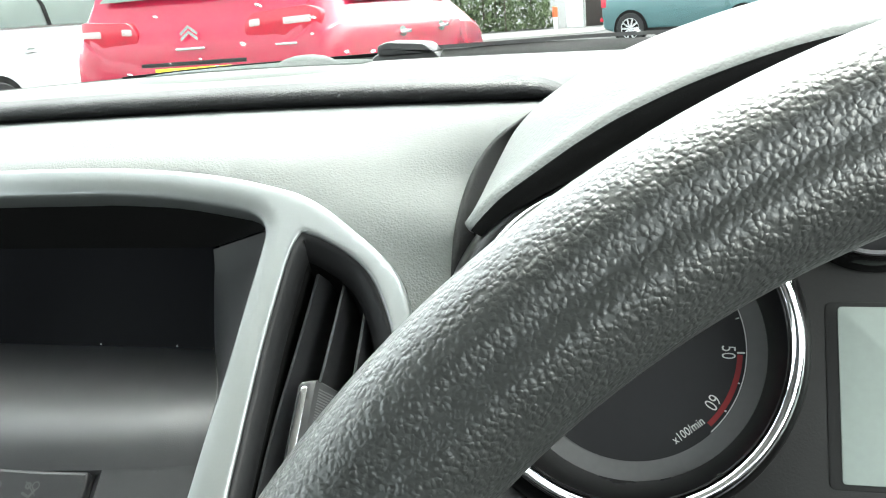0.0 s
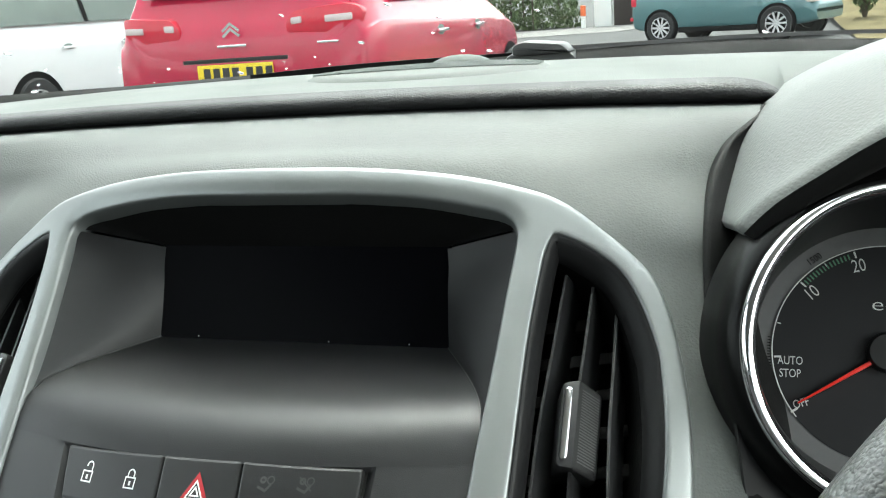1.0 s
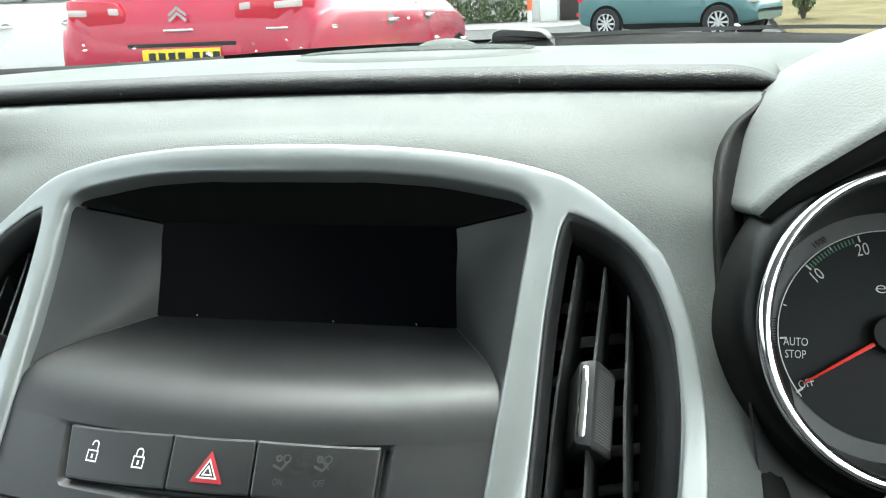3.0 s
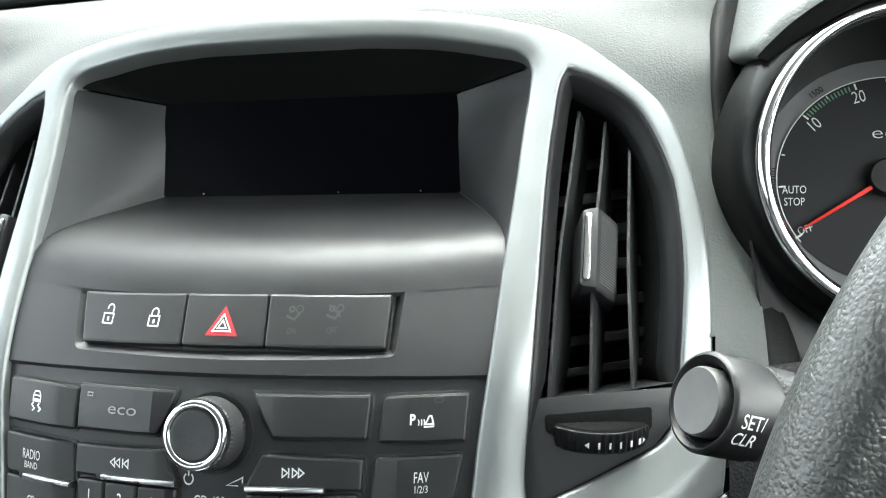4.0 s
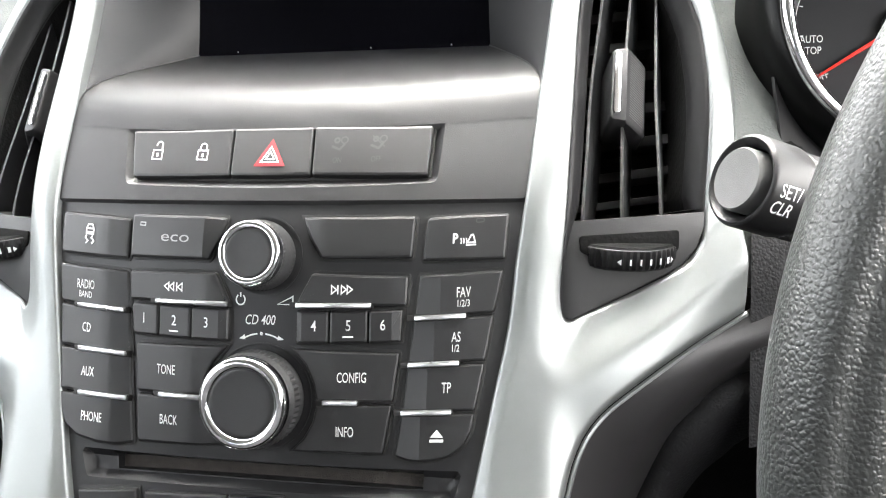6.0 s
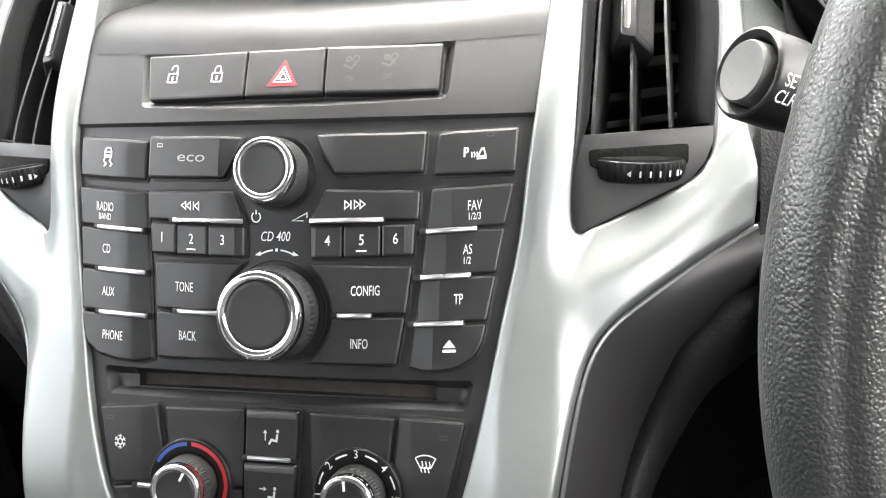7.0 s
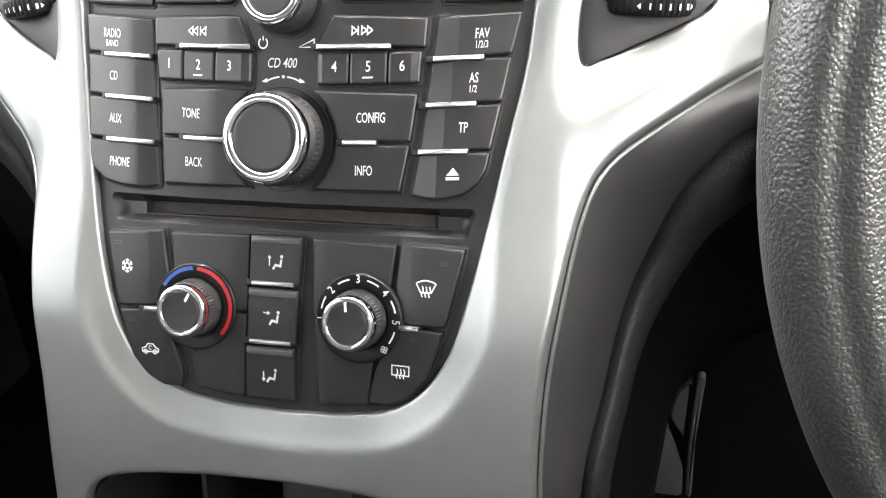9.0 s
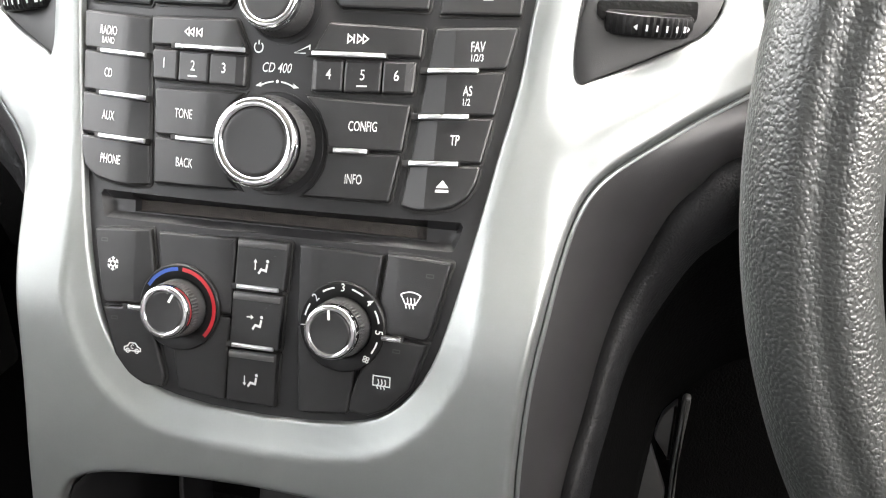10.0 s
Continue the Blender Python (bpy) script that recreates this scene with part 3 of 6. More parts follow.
# switch strip below the display: three keys in the recess
lock = button("central_locking_key", "matt black door lock key with two padlock symbols", [(-.0715, .9318), (-.0203, .9332), (-.0188, .9165), (-.0668, .9152)], .0008, .0012)
hazard = button("hazard_key", "matt black hazard light key with red triangle", [(-.0198, .9332), (.0163, .9334), (.0178, .9166), (-.0183, .9165)], .0006, .0012)
airbag = button("blank_key", "matt black key with two unlit airbag symbols", [(.0168, .9334), (.0672, .9320), (.0672, .9150), (.0183, .9166)], .0008, .0012)


STRIP = .80


def SF(cz):
    """The console's face with heights about cz shortened for the slope of the switch strip."""
    return lambda x, z, h=0.0: F(x, cz + (z - cz) * STRIP, h)


def padlock(bm, cx, cz, opened):
    S = SF(cz)
    sq = [(cx - .0024, cz - .0032), (cx + .0024, cz - .0032), (cx + .0024, cz + .0008), (cx - .0024, cz + .0008)]
    stroke(S, sq, .0006, .0015, bm, True)
    stroke(S, [(cx, cz - .0005), (cx, cz - .0022)], .0010, .0015, bm)
    if opened:
        stroke(S, [(cx + .0019, cz + .0008), (cx + .0019, cz + .0030)] + arc(cx + .0004, cz + .0031, .0015, 0, 180, 8) + [(cx - .0011, cz + .0026)], .0006, .0015, bm)
    else:
        stroke(S, [(cx + .0015, cz + .0008), (cx + .0015, cz + .0022)] + arc(cx, cz + .0024, .0015, 0, 180, 8) + [(cx - .0015, cz + .0008)], .0006, .0015, bm)


print_on(lock, lambda bm: (padlock(bm, -.0558, .9242, True), padlock(bm, -.0330, .9244, False)))


def tri(cx, cz, r):
    return [(cx, cz + r), (cx - r * .90, cz - r * .5), (cx + r * .90, cz - r * .5)]


HZ = (-.0010, .9228)
print_on(hazard, lambda bm: stroke(SF(HZ[1]), tri(*HZ, .0062), .0018, .0015, bm, True), RED, "red_triangle")
print_on(hazard, lambda bm: (stroke(SF(HZ[1]), tri(*HZ, .0044), .0006, .0017, bm, True), stroke(SF(HZ[1]), tri(*HZ, .0021), .0006, .0017, bm, True)))


def airbag_sign(bm):
    S = SF(.9245)
    for cx, word in ((.0285, "ON"), (.0450, "OFF")):
        stroke(S, arc(cx - .001, .9290, .0010, 0, 330, 8), .0008, .0014, bm, True)
        stroke(S, [(cx - .003, .9265), (cx + .0005, .9250), (cx + .0025, .9275)], .0010, .0014, bm)
        stroke(S, arc(cx + .0022, .9290, .0014, 0, 330, 10), .0005, .0014, bm, True)
        lettering(S, word, .0024, cx, .9205, .0014, bm)
    stroke(S, [(.0425, .9305), (.0480, .9255)], .0005, .0014, bm)


print_on(airbag, airbag_sign, FAINT)

# radio: outer columns
esc = button("stability_control_button", "black button with skidding car symbol", [(-.1005, .9000), (-.0640, .9000), (-.0643, .8845), (-.1000, .8842)], [.002, .001, .0008, .001], fac=(-.0745, 1, .0022))
park = button("parking_sensor_button", "black parking sensor button with P symbol", mirror([(-.1005, .9000), (-.0685, .9006), (-.0670, .8852), (-.0995, .8840)]), [.001, .002, .001, .0008], fac=(.0775, -1, .0022))


def esc_sign(bm):
    cx, cz = -.0838, .8925
    E = shrunk(cx, cz, .84)
    stroke(E, [(cx - .0024, cz + .0002), (cx - .0024, cz + .0026), (cx - .0014, cz + .0044), (cx + .0014, cz + .0044), (cx + .0024, cz + .0026), (cx + .0024, cz + .0002)], .0007, TOPH, bm, True)
    stroke(E, [(cx - .0022, cz + .0026), (cx + .0022, cz + .0026)], .0007, TOPH, bm)
    poly_face(E, [(cx - .0024, cz + .0002), (cx + .0024, cz + .0002), (cx + .0024, cz + .0013), (cx - .0024, cz + .0013)], TOPH, bm)
    for dx in (-.0020, .0020):
        stroke(E, [(cx + dx, cz - .0004), (cx + dx - .0009, cz - .0016), (cx + dx + .0009, cz - .0030), (cx + dx - .0005, cz - .0042)], .0008, TOPH, bm)


print_on(esc, esc_sign)


def park_sign(bm):
    E = shrunk(.0835, .8918, .80)
    lettering(E, "P", .0044, .0790, .8926, TOPH, bm, .9, bold=.03)
    for k in range(3):
        stroke(E, arc(.0795 + k * .0013, .8912, .0024, -28, 32, 5), .0006, TOPH, bm)
    stroke(E, [(.0848, .8904), (.0886, .8904), (.0876, .8937), (.0866, .8937)], .0007, TOPH, bm, True)
    stroke(E, [(.0842, .8894), (.0890, .8894)], .0007, TOPH, bm)


print_on(park, park_sign)
print_on(park, lambda bm: stroke(F, rpoly([(.0878, .8975), (.0908, .8975), (.0908, .8988), (.0878, .8988)], .0005), .0004, TOPH, bm, True), FAINT, "tell_tale")

LEFT_X = ((.8802, -.1003, -.0640), (.8640, -.0992, -.0630), (.8470, -.0978, -.0615), (.8300, -.0962, -.0602))
RIGHT_X = ((.8805, .0662, .0990), (.8642, .0640, .0955), (.8472, .0619, .0925), (.8300, .0597, .0893))


def column(xs, words, sgn, last):
    made = []
    for i, (word, small) in enumerate(words):
        z1, a1, b1 = xs[i]
        if i < 3:
            z0, a0, b0 = xs[i + 1]
            pts = [(a1, z1 - .0004), (b1, z1 - .0004), (b0, z0 + .0004), (a0, z0 + .0004)]
            rr = [.002 if i == 0 else .0010] * 2 + [.0010] * 2
        else:
            pts, rr = last, .0012
        fold = (-.0745 + i * .0016, 1, .0030) if sgn < 0 else (.0745 - i * .0022, -1, .0030)
        ob = button("radio_key", "black radio key lettered " + word if word else "black disc eject key", pts, rr, fac=fold, group="radio keys")
        cx = (a1 + (xs[min(i + 1, 3)][1])) / 2 + ((.0150, .0150, .0155, .0180)[i] if sgn < 0 else (.0185, .0180, .0170, .0150)[i])
        cz = z1 - (.0075 if small else .0085)

        def draw(bm, word=word, small=small, cx=cx, cz=cz):
            if word:
                lettering(F, word, .0037, cx, cz, TOPH, bm, .62)
            else:
                poly_face(F, [(cx - .0026, cz - .0002), (cx + .0026, cz - .0002), (cx, cz + .0026)], TOPH, bm)
                stroke(F, [(cx - .0027, cz - .0014), (cx + .0027, cz - .0014)], .0010, TOPH, bm)
            if small:
                lettering(F, small, .0026, cx, cz - .0041, TOPH, bm, .72, bold=.004)
        print_on(ob, draw, name="lettering" if word else "symbol")
        if i < 3:
            zb, ai, bi = xs[i + 1]
            if sgn < 0:
                bar(ai + .0105, bi - .0004, zb, ob, tilt=.0002)
            else:
                bar(ai + .0004, ai + .0205, zb, ob)
        made.append(ob)
    return made


column(LEFT_X, (("RADIO", "BAND"), ("CD", ""), ("AUX", ""), ("PHONE", "")), -1, [(-.0962, .8296), (-.0602, .8296), (-.0587, .8131), (-.0660, .8118), (-.0760, .8121), (-.0860, .8137), (-.0920, .8175), (-.0950, .8230)])
column(RIGHT_X, (("FAV", "1/2/3"), ("AS", "1/2"), ("TP", ""), ("", "")), 1, [(.0597, .8296), (.0893, .8296), (.0880, .8230), (.0850, .8180), (.0795, .8143), (.0720, .8126), (.0640, .8123), (.0572, .8138)])

# radio: inner keys
eco = button("eco_button", "black button lettered eco", [(-.0618, .9016), (-.0166, .9021), (-.0195, .8950), (-.0240, .8862), (-.0615, .8855)], [.001, .001, 0, .0008, .001], fac=(-.0262, 1, .0030))
button("blank_button", "unmarked black filler button", [(.0172, .9021), (.0640, .9010), (.0630, .8864), (.0262, .8872), (.0205, .8950)], [.001, .001, .0008, .001, 0], fac=(.0262, -1, .0018))
print_on(eco, lambda bm: lettering(F, "eco", .0026, -.0395, .8935, TOPH, bm, 1.75, .05, bold=.0), GREYINK, name="lettering")
print_on(eco, lambda bm: stroke(F, [(-.0570, .8975), (-.0545, .8975), (-.0545, .8986), (-.0570, .8986)], .0004, TOPH, bm, True), GREYINK, name="tell_tale")
skl = button("seek_key", "black seek back key with double arrow", [(-.0612, .8803), (-.0200, .8815), (-.0138, .8700), (-.0610, .8688)], [.0012, .0008, .0008, .0008], fac=(-.0225, 1, .0015), group="radio keys")
skr = button("seek_key", "black seek forward key with double arrow", mirror([(-.0618, .8800), (-.0226, .8818), (-.0160, .8706), (-.0612, .8688)]), [.0008, .0008, .0008, .0012], fac=(.0545, 1, .0012), group="radio keys")


def arrows(cx, cz, s):
    E = shrunk(cx, cz, .80)

    def draw(bm):
        for k in (0, 1):
            a = cx + s * (-.0032 + k * .0030)
            stroke(E, [(a, cz + .0019), (a + s * .0026, cz), (a, cz - .0019)], .0006, TOPH, bm, True)
        a = cx - s * .0056
        stroke(E, [(a - s * .0026, cz + .0019), (a, cz), (a - s * .0026, cz - .0019)], .0006, TOPH, bm, True)
        stroke(E, [(a + s * .0006, cz + .0021), (a + s * .0006, cz - .0021)], .0007, TOPH, bm)
    return draw


print_on(skl, arrows(-.0415, .8752, -1))
print_on(skr, arrows(.0375, .8756, 1))
bar(-.0476, -.0139, .8693, skl, tilt=.0003)
bar(.0160, .0472, .8698, skr, tilt=-.0003)
for keys, xa in ((("1", "2", "3"), (-.0604, -.0463, -.0308, -.0137)), (("4", "5", "6"), (.0158, .0300, .0460, .0600))):
    for i, k in enumerate(keys):
        a, b = xa[i] + .0002, xa[i + 1] - .0002
        ob = button("preset_key", "small black preset key numbered " + k, [(a, .8676), (b, .8678), (b - (.0006 if k == "6" else 0), .8556), (a + (.0012 if k == "1" else 0), .8554)], [.0004, .0004, .0006, .0006 if k != "1" else .002],
                    fac=(-.0180, 1, .0016) if k == "3" else (.0555, 1, .0012) if k == "6" else (.0185, -1, .0008) if k == "4" else None, group="preset keys")
        cx = (a + b) / 2 + (-.0012 if k == "3" else -.0010 if k == "6" else .0008 if k == "4" else 0)
        print_on(ob, lambda bm: (lettering(F, k, .0040, cx, .8622, TOPH, bm, .85), stroke(F, [(cx - .0022, .8580), (cx + .0022, .8580)], .0006, TOPH, bm) if k in "25" else None), name="numeral")
arcL = [(-.0146, .8535), (-.0205, .8475), (-.0240, .8400), (-.0252, .8342)]
arcL2 = [(-.0252, .8328), (-.0238, .8262), (-.0200, .8200), (-.0146, .8150)]
tone = button("radio_key", "black radio key lettered TONE", [(-.0572, .8522)] + arcL + [(-.0562, .8336)], [.0015, 0, 0, 0, 0, .0005], fac=(-.0315, 1, .0022), group="radio keys")
back = button("radio_key", "black radio key lettered BACK", [(-.0560, .8328)] + arcL2 + [(-.0552, .8142)], [.0005, 0, 0, 0, 0, .0015], fac=(-.0315, 1, .0022), group="radio keys")
config = button("radio_key", "black radio key lettered CONFIG", mirror([(-.0588, .8518)] + arcL + [(-.0566, .8338)]), [.0005, 0, 0, 0, 0, .0012], fac=(.0500, 1, .0008), group="radio keys")
info = button("radio_key", "black radio key lettered INFO", mirror([(-.0563, .8330)] + arcL2 + [(-.0530, .8148)]), [.0015, 0, 0, 0, 0, .0005], fac=(.0480, 1, .0008), group="radio keys")
for ob, w, cx, cz in ((tone, "TONE", -.0418, .8430), (back, "BACK", -.0400, .8238), (config, "CONFIG", .0398, .8430), (info, "INFO", .0375, .8230)):
    print_on(ob, lambda bm: lettering(F, w, .0038, cx, cz, TOPH, bm, .61), name="lettering")
bar(-.0450, -.0254, .8332, tone)
bar(.0280, .0425, .8336, config)


# print on the radio's face
def face_print(bm):
    h = -.0008
    stroke(F, arc(-.0096, .8715, .0020, 125, 415, 14), .0006, h, bm)
    stroke(F, [(-.0096, .8725), (-.0096, .8742)], .0006, h, bm)
    stroke(F, [(.0068, .8700), (.0135, .8700), (.0135, .8730)], .0006, h, bm, True)
    lettering(F, "CD 400", .0038, -.0005, .8640, h, bm, .78, .22)
    stroke(F, arc(0, .8420, .0167, 118, 96, 8), .0006, h, bm)
    stroke(F, arc(0, .8420, .0167, 84, 62, 8), .0006, h, bm)
    stroke(F, arc(0, .8587, .0004, 0, 330, 8), .0005, h, bm, True)
    for s in (-1, 1):
        poly_face(F, [(s * .0100, .8566), (s * .0074, .8582), (s * .0072, .8563)], h, bm)


bm = bmesh.new()
face_print(bm)
part("face_print", bm, INK, centre, "white printed symbols and lettering", smooth=0)


def knob(name, label, x, z, r, tall, base_r, group, tick=None, glow=None):
    """A rotary knob: knurled barrel, chrome collar and dark dished cap, on a recessed seat."""
    m = face_pose(x, z, 0)
    ob = group_of(name, m.translation, label, "knob", group)
    part("seat", lathe([(base_r, -.004), (base_r, -.0012), (base_r - .0006, -.0009), (r + .0024, -.0009), (r + .0012, -.0016), (r * .8, -.0016)], m), SATIN, ob)
    part("barrel", lathe([(r * .97, -.0008), (r * .98, .002), (r * .98, tall * .30), (r * .96, tall * .50), (r * .94, tall * .68), (r * .93, tall * .76), (r * .87, tall * .80)], m, 104, knurl=lambda i, h: .0006 * ((i + round(h * 420)) % 2) if .0015 < h < tall * .74 else 0), GREYPLASTIC, ob, "diamond-knurled dark grip", smooth=20)
    part("collar", lathe([(r * .94, tall * .75), (r * .95, tall * .79), (r * .935, tall * .94)] + [(r * (.81 + .125 * math.cos(a)), tall * .955 + r * .11 * math.sin(a)) for a in np.linspace(.15, math.pi, 9)], m, 64), CHROME, ob, "bright chrome collar")
    part("cap", lathe([(r * .74, tall * .95), (r * .705, tall * 1.01), (r * .68, tall * 1.025), (r * .6, tall * 1.020), (r * .3, tall * 1.012), (r * .1, tall * 1.010)], m, cap=True), BUTTON, ob, "dished black cap")
    if tick is not None:
        bm = bmesh.new()
        c, s = math.cos(radians(tick)), math.sin(radians(tick))
        stroke(lambda u, v, h: m @ Vector((u, v, h)), [(r * .42 * c, r * .42 * s), (r * .74 * c, r * .74 * s)], .0011, tall * 1.032, bm)
        part("pointer", bm, INK, ob, "white pointer line", smooth=0)
    return ob, m


knob("volume_knob", "black volume knob with chrome collar", 0.0005, .8882, .0143, .0150, .0166, "radio knobs")
knob("menu_knob", "large black menu knob with chrome collar", 0, .8345, .0198, .0175, .0224, "radio knobs")

# heater controls
ac = button("air_conditioning_button", "black button with snowflake symbol", [(-.0832, .7936), (-.0556, .7955), (-.0522, .7745), (-.0545, .7648), (-.0768, .7634)], [.003, .001, 0, 0, .0005], fac=(-.0620, 1, .0016), group="heater buttons")
recirc = button("recirculation_button", "black button with car and arrow symbol", [(-.0764, .7622), (-.0560, .7636), (-.0500, .7480), (-.0465, .7345), (-.0480, .7292), (-.0560, .7300), (-.0640, .7335), (-.0705, .7420)], [.0005, .0005, 0, .001, .002, 0, 0, 0], fac=(-.0545, 1, .0014), group="heater buttons")
dfr = button("demist_button", "black windscreen demist button", mirror([(-.0820, .7944), (-.0545, .7958), (-.0520, .7760), (-.0520, .7650), (-.0745, .7642)]), [.0005, 0, 0, .001, .003], fac=(.0600, -1, .0016), group="heater buttons")
rear = button("rear_heater_button", "black rear window heater button", mirror([(-.0742, .7630), (-.0520, .7638), (-.0460, .7490), (-.0405, .7345), (-.0410, .7305), (-.0500, .7305), (-.0590, .7345), (-.0680, .7440)]), [0, 0, 0, .002, .001, 0, .0005, .0005], fac=(.0500, -1, .0014), group="heater buttons")
for s in (-1, 1):
    for pts in ([(-.0516, .7950), (-.0140, .7958), (-.0150, .7644), (-.0478, .7644)], [(-.0440, .7632), (-.0152, .7634), (-.0168, .7274), (-.0200, .7272), (-.0400, .7296)]):
        q = pts if s < 0 else mirror([(x - .001, z) for x, z in pts])
        button("filler_plate", "plain black filler plate beside the heater knob", q, .0008, .0020, fac=(s * .0205, -s, .0010), group="filler plates")
dist = []
for i, (z1, z0) in enumerate(((.7962, .7762), (.7748, .7520), (.7506, .7275))):
    ob = button("air_distribution_button", "black button with seated figure and arrow symbol", [(-.0128 - i * .0012, z1), (.0112 - i * .0016, z1), (.0098 - i * .0014, z0), (-.0136 - i * .0012, z0)], .0006, group="air distribution buttons")
    dist.append(ob)

    def air(bm, i=i, cz=(z1 + z0) / 2 - .001, cx=-.0012 - i * .0015):
        E = shrunk(cx, cz, .88)
        stroke(E, arc(cx + .0034, cz + .0030, .0004, 0, 330, 8), .0008, TOPH, bm, True)
        stroke(E, [(cx + .0033, cz + .0018), (cx + .0027, cz - .0014), (cx + .0002, cz - .0009), (cx - .0012, cz - .0030)], .0011, TOPH, bm)
        d = ((0, 1), (1, .0), (0, -1))[i]
        b = (cx - .0030, cz + (.0004 if i == 0 else .0026 if i == 1 else .0004))
        stroke(E, [(b[0] - d[0] * .0016, b[1] - d[1] * .0018), (b[0] + d[0] * .0010, b[1] + d[1] * .0016)], .0006, TOPH, bm)
        tipx, tipz = b[0] + d[0] * .0022, b[1] + d[1] * .0032
        poly_face(E, [(tipx, tipz), (tipx - d[0] * .0016 - d[1] * .0011, tipz - d[1] * .0016 - d[0] * .0011), (tipx - d[0] * .0016 + d[1] * .0011, tipz - d[1] * .0016 + d[0] * .0011)], TOPH, bm)
    print_on(ob, air)
    if i < 2:
        bar(-.0122 - i * .0012, .0074 - i * .0012, z0 + .0004, ob, .0018, .0036)
    part("ledge", slab(F, rpoly([(-.0124 - i * .0012, z1 - .0034), (.0100 - i * .0016, z1 - .0034), (.0104 - i * .0016, z1 - .0008), (-.0124 - i * .0012, z1 - .0008)], .0006), 0, .0032, .0005), STALKGREY, ob, "pale grey upper ledge")
bar(-.0640, -.0553, .7630, ac)
bar(.0548, .0635, .7634, dfr)


def flake(bm):
    cx, cz = -.0725, .7800
    E = shrunk(cx, cz, .84)
    for k in range(6):
        c, s = math.cos(k * math.pi / 3 + math.pi / 6), math.sin(k * math.pi / 3 + math.pi / 6)
        stroke(E, [(cx + .0010 * c, cz + .0010 * s), (cx + .0034 * c, cz + .0034 * s)], .0006, TOPH, bm)
        for t in (-.5, .5):
            c2, s2 = math.cos(k * math.pi / 3 + math.pi / 6 + t * .7), math.sin(k * math.pi / 3 + math.pi / 6 + t * .7)
            stroke(E, [(cx + .0021 * c, cz + .0021 * s), (cx + .0031 * c2, cz + .0031 * s2)], .0005, TOPH, bm)
    stroke(E, arc(cx, cz, .0014, 0, 330, 11), .0006, TOPH, bm, True)


def car_sign(bm):
    cx, cz = -.0615, .7455
    E = shrunk(cx, cz, .90)
    k = .82
    stroke(E, [(cx + a * k, cz + b * k) for a, b in ((-.0052, -.0014), (-.0052, .0006), (-.0030, .0012), (-.0016, .0032), (.0020, .0032), (.0036, .0012), (.0054, .0004), (.0054, -.0014))], .0006, TOPH, bm, True)
    for a in (-.0030, .0030):
        stroke(E, arc(cx + a * k, cz - .0014 * k, .0010, 0, 330, 9), .0005, TOPH, bm, True)
    stroke(E, arc(cx + .0002, cz + .0008, .0009, 30, 300, 8), .0004, TOPH, bm)


def heat_sign(cx, cz, rect):
    E = shrunk(cx, cz, .85)

    def draw(bm):
        if rect:
            stroke(E, [(cx - .0044, cz - .0020), (cx + .0044, cz - .0020), (cx + .0044, cz + .0026), (cx - .0044, cz + .0026)], .0006, TOPH, bm, True)
        else:
            stroke(E, [(cx - .0026, cz - .0016), (cx - .0050, cz + .0022)] + arc(cx, cz - .006, .0098, 120, 60, 8) + [(cx + .0026, cz - .0016)], .0006, TOPH, bm, True)
        for a in (-.0018, 0, .0018):
            stroke(E, [(cx + a, cz - .0036), (cx + a - .0005, cz - .0022), (cx + a + .0005, cz - .0008), (cx + a, cz + .0012)], .0006, TOPH, bm)
    return draw


print_on(ac, flake)
print_on(recirc, car_sign)
print_on(dfr, heat_sign(.0662, .7790, False))
print_on(rear, heat_sign(.0560, .7460, True))
for ob, x, z, m in ((ac, -.0775, .7893, FAINT), (recirc, -.0705, .7580, FAINT), (dfr, .0735, .7888, FAINT), (rear, .0618, .7590, FAINT)):
    print_on(ob, lambda bm: stroke(F, [(x - .0015, z - .0006), (x + .0015, z - .0006), (x + .0015, z + .0006), (x - .0015, z + .0006)], .0004, TOPH, bm, True), m, "tell_tale")


def dial_knob(x, z, name, label, tick, draw_list):
    m = face_pose(x, z, 0)
    ob, m = knob(name, label, x, z, .0122, .0165, .0196, "heater knobs", tick)
    part("scale_ring", lathe([(.0192, -.001), (.0192, .0030), (.0186, .0036), (.0140, .0036), (.013, .003)], m), FUNNEL, ob, "black scale ring")
    M2 = lambda u, v, h: m @ Vector((u, v, h))
    for draw, material, nm in draw_list:
        bm = bmesh.new()
        draw(M2, bm)
        part(nm, bm, material, ob, smooth=0)
    return ob


H2 = .0039
dial_knob(-.0388, .7652, "temperature_knob", "black temperature knob with chrome collar and blue and red scale", 62, [
    (lambda M, bm: stroke(M, arc(0, 0, .0170, 150, 93, 14), .0016, H2, bm), BLUE, "blue_scale"),
    (lambda M, bm: stroke(M, arc(0, 0, .0170, 86, -42, 26), .0017, H2, bm), RED, "red_scale")])


def fan_scale(M, bm):
    for i, k in enumerate("12345"):
        a = 183 - i * 46
        lettering(M, k, .0034, .0168 * math.cos(radians(a)), .0168 * math.sin(radians(a)), H2, bm, .9, turn=a - 90)
        stroke(M, arc(0, 0, .0168, a - 14, a - 33, 6), .0007, H2, bm)
    a = radians(-46)
    cx, cz = .0170 * math.cos(a), .0170 * math.sin(a)
    for k in range(4):
        stroke(M, arc(cx + .0009 * math.cos(k * math.pi / 2 + .5), cz + .0009 * math.sin(k * math.pi / 2 + .5), .0006, 0, 330, 8), .0004, H2, bm, True)


dial_knob(.0372, .7656, "fan_knob", "black fan speed knob with chrome collar and numbered scale", 95, [(fan_scale, INK, "numbers")])


